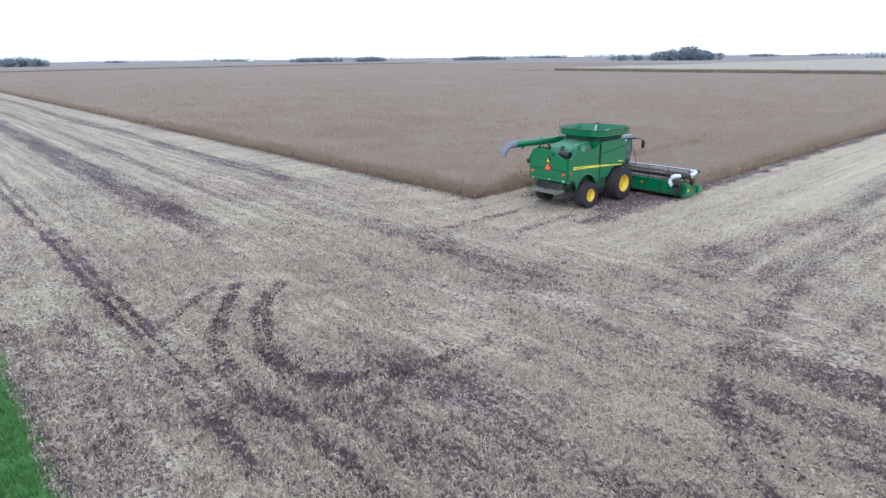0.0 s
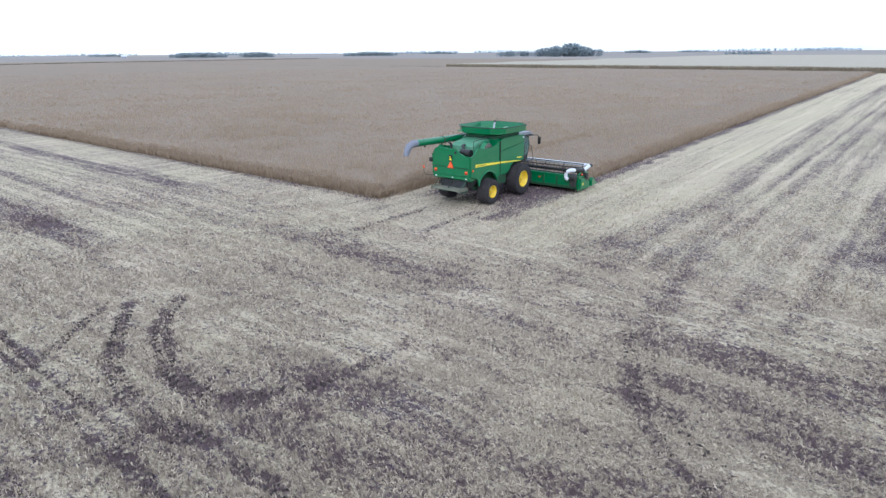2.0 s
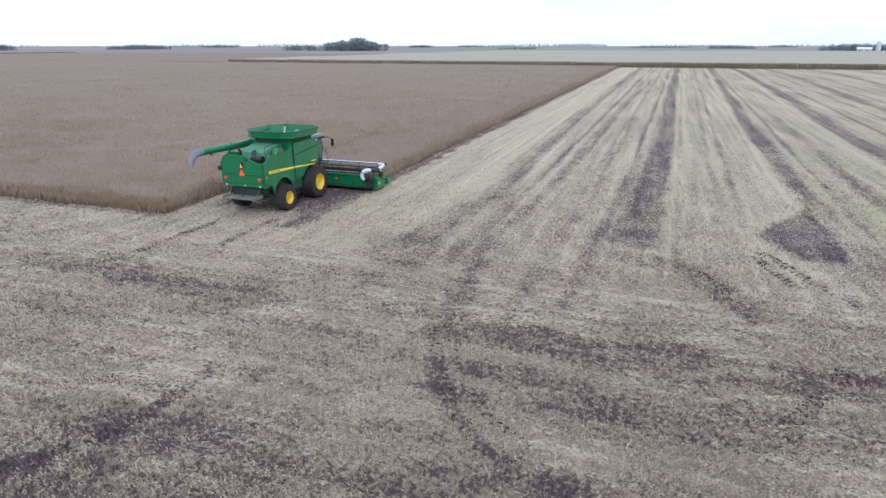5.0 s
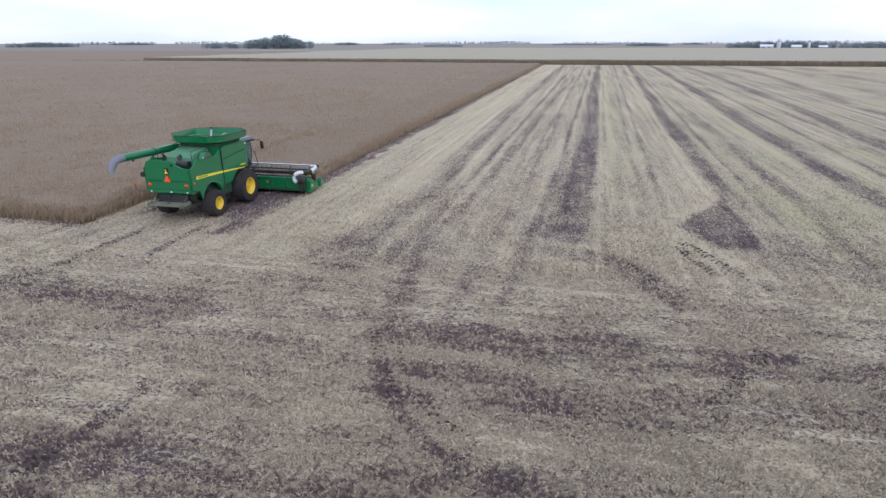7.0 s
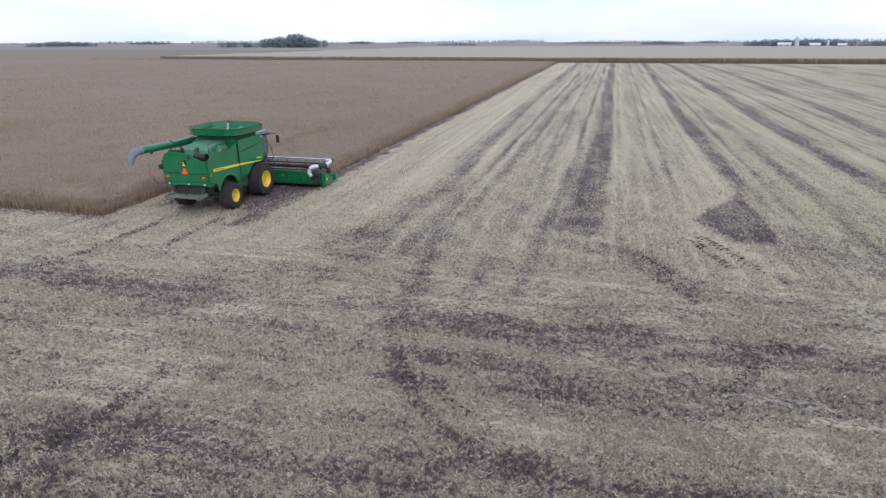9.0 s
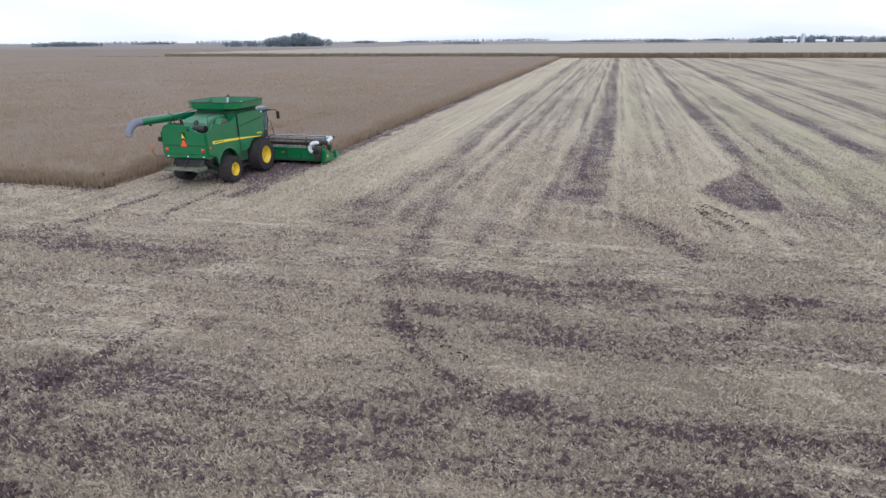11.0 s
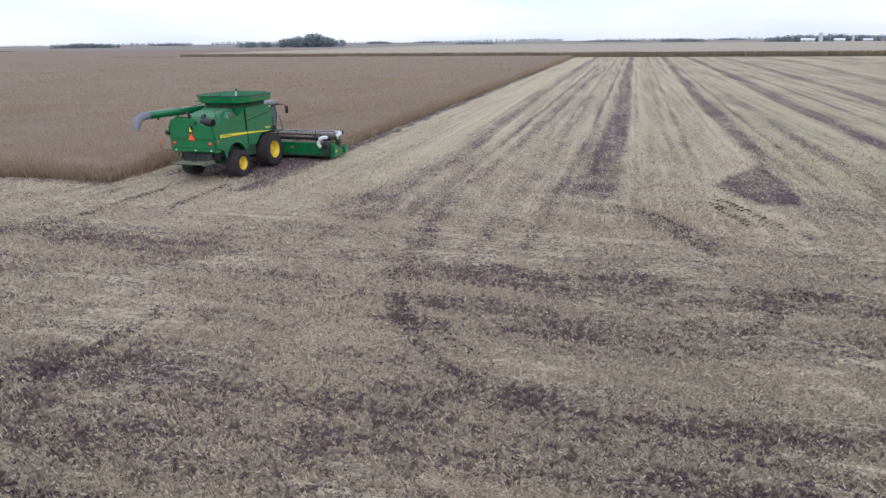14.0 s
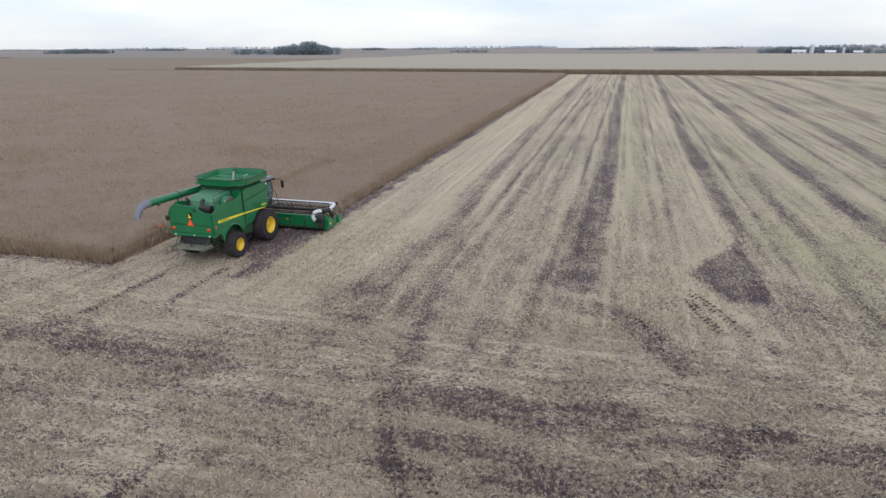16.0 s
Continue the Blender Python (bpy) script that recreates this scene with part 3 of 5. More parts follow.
def sheet(gx, gy, height, base, spread=0.0):
    """A ragged canopy over the grid lines, with skirts down to the soil: verts, faces."""
    X, Y = np.meshgrid(gx, gy)
    x, y = X.ravel(), Y.ravel()
    top = np.stack([x, y, height(x, y)], 1)
    n0, n1 = X.shape
    i = np.arange((n0 - 1) * (n1 - 1))
    a = (i // (n1 - 1)) * n1 + i % (n1 - 1)
    verts, faces, count = [top], [np.stack([a, a + 1, a + n1 + 1, a + n1], 1)], len(x)
    for line, ox, oy in ((np.arange(n1), 0, -spread), (np.arange(n0) * n1, -spread, 0), (np.arange(n0) * n1 + n1 - 1, spread, 0)):
        low = top[line].copy()
        low[:, 0] += ox
        low[:, 1] += oy
        low[:, 2] = -0.1
        j, k = np.arange(len(line) - 1), len(line)
        verts += [top[line], low]
        faces.append(np.stack([j, j + 1, j + k + 1, j + k], 1) + count)
        count += 2 * k
    return np.concatenate(verts), np.concatenate(faces) + base


def build_beans():
    field = tagged(new("soybean_crop"), "standing ripe brown soybean crop, dry and dense", "crop", kind="stuff")

    def height(x, y):
        return 0.74 + 0.07 * value_noise(x, y, 0.8, 31) + 0.07 * value_noise(x, y, 3.0, 32) + 0.06 * value_noise(x, y, 18, 33)
    out = np.concatenate([np.arange(0, 40, 0.4), np.geomspace(40, 832, 80)])
    deep = np.concatenate([np.arange(0, 40, 0.4), np.geomspace(40, CORN_NEAR - 6 - CROP_NEAR, 60)])
    strip_deep = np.concatenate([np.arange(0, 40, 0.4), np.geomspace(40, CORN_NEAR - 6.5 - HEADER_FRONT, 60)])
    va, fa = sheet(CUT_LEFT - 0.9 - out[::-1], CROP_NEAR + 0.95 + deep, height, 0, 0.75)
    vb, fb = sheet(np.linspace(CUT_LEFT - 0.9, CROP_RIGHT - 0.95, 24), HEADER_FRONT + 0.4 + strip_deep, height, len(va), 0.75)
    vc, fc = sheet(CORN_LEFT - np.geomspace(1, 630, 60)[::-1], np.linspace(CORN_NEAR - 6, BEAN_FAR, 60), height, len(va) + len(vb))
    canopy = new("canopy", mesh_np("canopy", np.concatenate([va, vb, vc]), np.concatenate([fa, fb, fc]), BEANS_SHADED))
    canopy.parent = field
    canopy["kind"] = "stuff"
    rng = np.random.RandomState(3)
    # plants in rows: ever fewer and broader clumps with the distance, and a close stand along the open edges
    n = 170000
    r = 30 * (330 / 30) ** rng.rand(n)
    a = radians(-2) + radians(86) * rng.rand(n)
    px, py = [-r * np.sin(a)], [r * np.cos(a)]
    for m, x0, x1, y0, y1 in ((2600, CUT_LEFT - 1.2, CUT_LEFT, CROP_NEAR, 60), (5500, CROP_RIGHT - 1.2, CROP_RIGHT, HEADER_FRONT, 160), (2000, CROP_RIGHT - 1.2, CROP_RIGHT, 150, 292),
                              (5500, -90, CUT_LEFT, CROP_NEAR, CROP_NEAR + 1.2), (3500, -330, -90, CROP_NEAR, CROP_NEAR + 1.3)):
        px.append(rng.uniform(x0, x1, m))
        py.append(rng.uniform(y0, y1, m))
    px, py = np.concatenate(px), np.concatenate(py)
    px = CROP_RIGHT - 0.15 - np.round((CROP_RIGHT - px) / 0.38) * 0.38 + rng.normal(0, 0.06, len(px))
    py += rng.normal(0, 0.1, len(px))
    ok = in_crop(px, py)
    px, py = px[ok], py[ok]
    dist = np.hypot(px, py)
    wide = np.repeat(0.045 * np.clip(dist / 38, 1, 3.0), 3)
    tall = np.repeat(0.95 + 0.12 * value_noise(px, py, 7, 61) + 0.06 * value_noise(px, py, 1.5, 62), 3)
    edge = np.minimum(np.where(px < CUT_LEFT, py - CROP_NEAR, py - HEADER_FRONT), np.where((py < HEADER_FRONT) & (px < CUT_LEFT), CUT_LEFT - px, CROP_RIGHT - px))
    tall *= np.repeat(np.clip(0.5 + 0.45 * edge, 0.4, 1), 3)
    v, f = blades(px, py, np.zeros(len(px)) - 0.03, tall, wide, 0.17, rng, per=3, tip=0.5)
    plants = new("plants", mesh_np("plants", v, f, BEANS))
    plants.parent = field
    plants["kind"] = "stuff"


build_beans()


def build_corn():
    field = tagged(new("corn_crop"), "far field of standing pale dry corn", "crop", kind="stuff")

    def height(x, y):
        return 2.15 + 0.2 * value_noise(x, y, 1.5, 41) + 0.25 * value_noise(x, y, 25, 42)
    gx = np.concatenate([np.linspace(CORN_LEFT, 260, 200), np.geomspace(265, 1400, 30)])
    gy = CORN_NEAR + np.concatenate([np.linspace(0, 20, 16), np.geomspace(21, 620, 50)])
    v, f = sheet(gx, gy, height, 0)
    top = new("canopy", mesh_np("corn_canopy", v, f, CORN))
    top.parent = field
    top["kind"] = "stuff"
    rng = np.random.RandomState(4)
    n = 15000
    px = rng.uniform(CORN_LEFT, 480, n)
    py = CORN_NEAR - 0.5 + rng.exponential(0.5, n)
    v, f = blades(px, py, np.zeros(n) - 0.05, 2.3, 0.16, 0.05, rng, per=3)
    st = new("stalks", mesh_np("corn_stalks", v, f, CORN_SIDE))
    st.parent = field
    st["kind"] = "stuff"


build_corn()


def build_litter():
    """Loose straw and cut stubble over the near ground, and the verge's grass."""
    rng = np.random.RandomState(8)
    n = 540000
    r = 6 * (95 / 6) ** (rng.rand(n) ** 0.75)
    a = radians(-38) + radians(128) * rng.rand(n)
    x, y = -r * np.sin(a), r * np.cos(a)
    head = y < 26
    thick = value_noise(x * np.where(head, 0.5, 1.2), y * np.where(head, 1.3, 0.4), 0.42, 71) + 0.5 * value_noise(x, y, 0.22, 72) + 0.5 * value_noise(x, y, 2.2, 73)
    keep = (rng.rand(n) < np.clip(0.6 + 0.5 * thick, 0.1, 1)) & (rng.rand(n) < np.clip((62 - r) / 34, 0, 1)) & (rng.rand(n) < np.clip(1.0 - 0.5 * soil_at(x, y), 0.3, 1))
    x, y = x[keep], y[keep]
    ok = (y > 1.0) & ~in_crop(x, y)
    x, y = x[ok], y[ok]
    n = len(x)
    ln_, w = rng.uniform(0.03, 0.10, n), rng.uniform(0.010, 0.028, n) * (0.8 + np.hypot(x, y) / 45)
    t = np.where(rng.rand(n) < 0.35, rng.uniform(0, np.pi, n), rng.normal(0, 0.4, n) + np.where(y < 26, 0, np.pi / 2))
    up = rng.normal(0, 0.035, n)
    z = -0.045 + rng.uniform(0.0, 0.05, n)
    dx, dy = np.cos(t) * ln_ / 2, np.sin(t) * ln_ / 2
    sx, sy = -np.sin(t) * w / 2, np.cos(t) * w / 2
    v = np.empty((n, 4, 3))
    for k, (p, q) in enumerate(((-1, -1), (1, -1), (1, 1), (-1, 1))):
        v[:, k] = np.stack([x + p * dx + q * sx, y + p * dy + q * sy, z + p * up + 0.01 * q], 1)
    tagged(new("straw_litter", mesh_np("straw_litter", v.reshape(-1, 3), np.arange(n * 4).reshape(-1, 4), STRAW, {"soil": np.repeat(soil_at(x, y), 4)})), "loose pale straw scattered over the harvested ground", "straw", kind="stuff")
    n = 26000
    x = rng.uniform(-30, -4, n)
    y = rng.uniform(-6, 1.15, n) + rng.normal(0, 0.1, n)
    v, f = blades(x, y, np.zeros(n) - 0.06, 0.2, 0.025, 0.35, rng, per=2, tip=0.2)
    tagged(new("verge_grass", mesh_np("verge_grass", v, f, GRASSM)), "bright green mown grass of the verge", "grass", kind="stuff")


build_litter()


def build_clods():
    """Low tufts of matted chaff and soil, lying along the rows."""
    rng = np.random.RandomState(28)
    n = 340000
    r = 7 * (62 / 7) ** (rng.rand(n) ** 0.7)
    a = radians(-38) + radians(128) * rng.rand(n)
    x, y = -r * np.sin(a), r * np.cos(a)
    head = y < 26
    thick = value_noise(x * np.where(head, 0.6, 1.0), y * np.where(head, 1.0, 0.5), 0.9, 75)
    ok = (y > 1.2) & ~in_crop(x, y) & (rng.rand(n) < np.clip(0.7 + 0.5 * thick, 0.1, 1)) & (rng.rand(n) < np.clip((62 - r) / 24, 0, 1)) & (rng.rand(n) < np.where(head, 1.0, 0.5))
    x, y = x[ok], y[ok]
    n = len(x)
    size = rng.uniform(0.03, 0.078, n)
    t = rng.normal(0, 0.55, n) + np.where(y < 26, 0, np.pi / 2)
    v = np.empty((n, 5, 3))
    for k in range(4):
        ang = k * np.pi / 2 + rng.uniform(-0.5, 0.5, n)
        u, w = np.cos(ang) * size * rng.uniform(1.3, 2.8, n), np.sin(ang) * size * rng.uniform(0.4, 0.75, n)
        v[:, k] = np.stack([x + u * np.cos(t) - w * np.sin(t), y + u * np.sin(t) + w * np.cos(t), np.full(n, -0.12)], 1)
    v[:, 4] = np.stack([x + rng.normal(0, 0.3, n) * size, y + rng.normal(0, 0.3, n) * size, -0.035 + rng.uniform(0.3, 1.2, n) * size], 1)
    i = np.arange(n)[:, None] * 5
    f = np.concatenate([i + np.array([k, (k + 1) % 4, 4]) for k in range(4)])
    ob = new("chaff_tufts", mesh_np("chaff_tufts", v.reshape(-1, 3), f, TUFTS, {"soil": np.repeat(soil_at(x, y), 5)}))
    tagged(ob, "low tufts of matted chaff and clods on the stubble", "straw", kind="stuff")


build_clods()


def build_fence_row():
    rng = np.random.RandomState(19)
    vs, fs, base = [], [], 0
    for (ax, ay), (bx, by) in (((-600, 60), (-640, 150)), ((-640, 150), (-690, 300)), ((-690, 300), (-700, 450)), ((-700, 450), (-720, 620)), ((CORN_LEFT - 40, CORN_NEAR - 5), (CORN_LEFT, CORN_NEAR - 4))):
        n = int(math.hypot(bx - ax, by - ay) * 5)
        t = rng.rand(n)
        v, f = blades(ax + (bx - ax) * t + rng.normal(0, 0.8, n), ay + (by - ay) * t + rng.normal(0, 0.8, n), np.zeros(n) - 0.05, 1.5 if ax < -400 else 1.0, 0.5, 0.2, rng, per=2)
        vs.append(v)
        fs.append(f + base)
        base += len(v)
    tagged(new("fence_row", mesh_np("fence_row", np.concatenate(vs), np.concatenate(fs), WEEDS)), "dark strip of weeds along the far field border", "weeds", kind="stuff")


build_fence_row()


# ---- far woods and the farm: bearing (degrees right of the passes), distance, width, height ----
def wood(bearing, dist, width, height, seed, count=None, dome=0.3, label="far clump of trees round a farmstead, coloured pale blue for haze", leaves=None):
    rng = np.random.RandomState(seed)
    b = radians(bearing)
    cx, cy = dist * math.sin(b), dist * math.cos(b)
    tx, ty = math.cos(b), -math.sin(b)
    count = count or max(8, int(width / 2.0))
    vs, fs, base = [], [], 0
    along = np.linspace(-0.5, 0.5, count) + rng.normal(0, 0.3 / count, count)
    for s in along:
        h = height * (1 - dome * (2 * abs(s)) ** 2) * rng.uniform(0.78, 1.03)
        px, py = cx + s * width * tx + rng.normal(0, 6) * math.sin(b), cy + s * width * ty + rng.normal(0, 6) * math.cos(b)
        # crown: many leaf clumps on an uneven ellipsoid; trunk: a tapered prism
        m = 110
        d = rng.normal(0, 1, (m, 3))
        d /= np.linalg.norm(d, axis=1)[:, None]
        rad = rng.uniform(0.6, 1.0, m)[:, None]
        c = d * rad * np.array([h * 0.46, h * 0.46, h * 0.5]) + np.array([px, py, h * 0.48])
        q = rng.normal(0, 1, (m, 4, 3)) * h * 0.055 + c[:, None]
        vs.append(q.reshape(-1, 3))
        fs.append(np.arange(m * 4).reshape(-1, 4) + base)
        base += m * 4
        tr = h * 0.03
        ring = np.array([[math.cos(k) * tr, math.sin(k) * tr] for k in (0, 1.57, 3.14, 4.71)])
        vs.append(np.concatenate([np.column_stack([ring + (px, py), np.full(4, -0.1)]), np.column_stack([ring * 0.5 + (px, py), np.full(4, h * 0.7)])]))
        fs.append(np.array([[k, (k + 1) % 4, 4 + (k + 1) % 4, 4 + k] for k in range(4)]) + base)
        base += 8
    ob = new("wood", mesh_np("wood", np.concatenate(vs), np.concatenate(fs), leaves or HAZY_LEAVES))
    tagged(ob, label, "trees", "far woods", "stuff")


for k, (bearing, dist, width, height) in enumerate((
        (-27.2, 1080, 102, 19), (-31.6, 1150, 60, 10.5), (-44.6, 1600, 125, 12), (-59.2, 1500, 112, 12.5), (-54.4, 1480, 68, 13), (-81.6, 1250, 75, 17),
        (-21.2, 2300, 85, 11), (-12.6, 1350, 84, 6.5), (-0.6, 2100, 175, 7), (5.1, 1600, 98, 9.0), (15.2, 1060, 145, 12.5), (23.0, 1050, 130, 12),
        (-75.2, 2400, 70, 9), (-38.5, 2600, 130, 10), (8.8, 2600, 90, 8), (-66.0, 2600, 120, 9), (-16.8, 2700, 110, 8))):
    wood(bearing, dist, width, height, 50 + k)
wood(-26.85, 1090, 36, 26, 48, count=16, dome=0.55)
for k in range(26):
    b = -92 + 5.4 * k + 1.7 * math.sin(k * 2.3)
    wood(b, 3300 + 400 * math.sin(k * 1.7), 310 + 90 * math.sin(k * 3.1), 14 + 4 * math.sin(k * 1.3), 90 + k, count=30, dome=0.2, label="faint tree line on the horizon", leaves=HAZY_FAR_LEAVES)


# ---- modelling helpers ----
def part(name, bm, material, parent, label="", smooth=False):
    me = bpy.data.meshes.new(name)
    bmesh.ops.recalc_face_normals(bm, faces=bm.faces)
    bm.to_mesh(me)
    bm.free()
    me.materials.append(material)
    if smooth:
        for p in me.polygons:
            p.use_smooth = True
        me.set_sharp_from_angle(angle=radians(40))
    ob = new(name, me)
    ob.parent = parent
    if label:
        ob["label"] = label
    return ob


def box(bm, x0, x1, y0, y1, z0, z1, bevel=0.0):
    r = bmesh.ops.create_cube(bm, size=1)
    bmesh.ops.scale(bm, verts=r["verts"], vec=(abs(x1 - x0), abs(y1 - y0), abs(z1 - z0)))
    bmesh.ops.translate(bm, verts=r["verts"], vec=((x0 + x1) / 2, (y0 + y1) / 2, (z0 + z1) / 2))
    if bevel:
        ed = list({e for v in r["verts"] for e in v.link_edges})
        bmesh.ops.bevel(bm, geom=ed, offset=bevel, segments=2, affect="EDGES")
    return bm


def boxed(*a, bevel=0.0):
    return box(bmesh.new(), *a, bevel=bevel)


def prism(bm, outline, axis, a, b, bevel=0.0):
    """An outline of 2D points extruded along axis 'x' (points are y, z), 'y' (x, z) or 'z' (x, y) from a to b."""
    def at(p, d):
        return {"x": (d, p[0], p[1]), "y": (p[0], d, p[1]), "z": (p[0], p[1], d)}[axis]
    lo = [bm.verts.new(at(p, a)) for p in outline]
    hi = [bm.verts.new(at(p, b)) for p in outline]
    n = len(outline)
    fl, fh = bm.faces.new(lo), bm.faces.new(hi)
    for i in range(n):
        bm.faces.new((lo[i], lo[(i + 1) % n], hi[(i + 1) % n], hi[i]))
    if bevel:
        bmesh.ops.bevel(bm, geom=list(fl.edges) + list(fh.edges), offset=bevel, segments=2, affect="EDGES")
    return bm


def tube(bm, path, radius, sides=10, caps=True):
    """A round tube along points; radius may be one number or one a point."""
    pts = [Vector(p) for p in path]
    rings = []
    for i, p in enumerate(pts):
        d = (pts[min(i + 1, len(pts) - 1)] - pts[max(i - 1, 0)]).normalized()
        u = d.orthogonal().normalized() if abs(d.z) > 0.95 else d.cross(Vector((0, 0, 1))).normalized()
        w = d.cross(u).normalized()
        r = radius[i] if isinstance(radius, (list, tuple)) else radius
        rings.append([bm.verts.new(p + (u * math.cos(k * 2 * math.pi / sides) + w * math.sin(k * 2 * math.pi / sides)) * r) for k in range(sides)])
    for a, b in zip(rings, rings[1:]):
        for k in range(sides):
            bm.faces.new((a[k], a[(k + 1) % sides], b[(k + 1) % sides], b[k]))
    if caps:
        bm.faces.new(rings[0])
        bm.faces.new(rings[-1])
    return bm


def lathe_x(bm, profile, cx, cy, cz, sides=32, caps=True):
    """A profile of (x, r) turned about the x axis through (cy, cz)."""
    rings = [[bm.verts.new((cx + x, cy + r * math.cos(k * 2 * math.pi / sides), cz + r * math.sin(k * 2 * math.pi / sides))) for k in range(sides)] for x, r in profile]
    for a, b in zip(rings, rings[1:]):
        for k in range(sides):
            bm.faces.new((a[k], a[(k + 1) % sides], b[(k + 1) % sides], b[k]))
    if caps:
        bm.faces.new(rings[0])
        bm.faces.new(rings[-1])
    return bm


# ---- the combine harvester: x to its right, y ahead, z up, from the middle of the front axle on the ground ----
def build_wheel(parent, cx, cy, radius, width, side, rim_r):
    """A lugged tyre with its yellow rim; side is +1 on the right."""
    w = width / 2
    bm = bmesh.new()
    prof = [(-w * 0.8, rim_r), (-w, rim_r + 0.08), (-w * 1.03, radius * 0.8), (-w * 0.92, radius * 0.93), (-w * 0.7, radius * 0.965), (0, radius * 0.975),
            (w * 0.7, radius * 0.965), (w * 0.92, radius * 0.93), (w * 1.03, radius * 0.8), (w, rim_r + 0.08), (w * 0.8, rim_r)]
    rings = 40
    lathe_x(bm, prof, cx, cy, radius, rings, caps=False)
    # chevron lugs, two rows of slanted bars
    lugs = 22
    for i in range(lugs):
        for half in (-1, 1):
            a0 = (i + (0.5 if half > 0 else 0)) * 2 * math.pi / lugs
            vs = []
            for dx, da in ((0.02, 0.0), (1.0, 0.22)):
                for k in (-0.045, 0.045):
                    for r in (0.955, 1.0 if dx < 0.5 else 0.975):
                        a = a0 - da * 1.0 + k
                        vs.append(bm.verts.new((cx + half * dx * w * 0.97, cy + radius * r * math.cos(a), radius + radius * r * math.sin(a))))
            for q in ((0, 1, 3, 2), (4, 6, 7, 5), (0, 4, 5, 1), (2, 3, 7, 6), (1, 5, 7, 3), (0, 2, 6, 4)):
                bm.faces.new([vs[j] for j in q])
    wheel = part("wheel", bm, RUBBER, parent, "black lugged tractor tyre, dusty", True)
    bm = bmesh.new()
    o = side * w
    lathe_x(bm, [(o * 0.05, rim_r * 1.0), (o * 0.82, rim_r * 1.0), (o * 0.95, rim_r * 1.07), (o * 0.98, rim_r * 1.03), (o * 0.78, rim_r * 0.93), (o * 0.35, rim_r * 0.8), (o * 0.3, rim_r * 0.4), (o * 0.45, rim_r * 0.34), (o * 0.47, rim_r * 0.2)], cx, cy, radius, 28)
    part("rim", bm, YELLOW, wheel, "yellow steel wheel rim", True)
    bm = bmesh.new()
    lathe_x(bm, [(o * 0.3, rim_r * 0.22), (o * 0.62, rim_r * 0.22), (o * 0.66, rim_r * 0.12)], cx, cy, radius, 14)
    part("hub", bm, YELLOW, wheel, "", True)
    for k in range(10):
        a = k * math.pi / 5
        bm = bmesh.new()
        lathe_x(bm, [(o * 0.28, 0.025), (o * 0.40, 0.025)], cx, cy + rim_r * 0.56 * math.cos(a), radius + rim_r * 0.56 * math.sin(a), 6)
        part("wheel_bolt", bm, STEEL, wheel)


def arch(cy, r, a0, a1, zc, n=9):
    return [(cy + r * math.cos(radians(a0 + (a1 - a0) * k / n)), zc + r * math.sin(radians(a0 + (a1 - a0) * k / n))) for k in range(n + 1)]


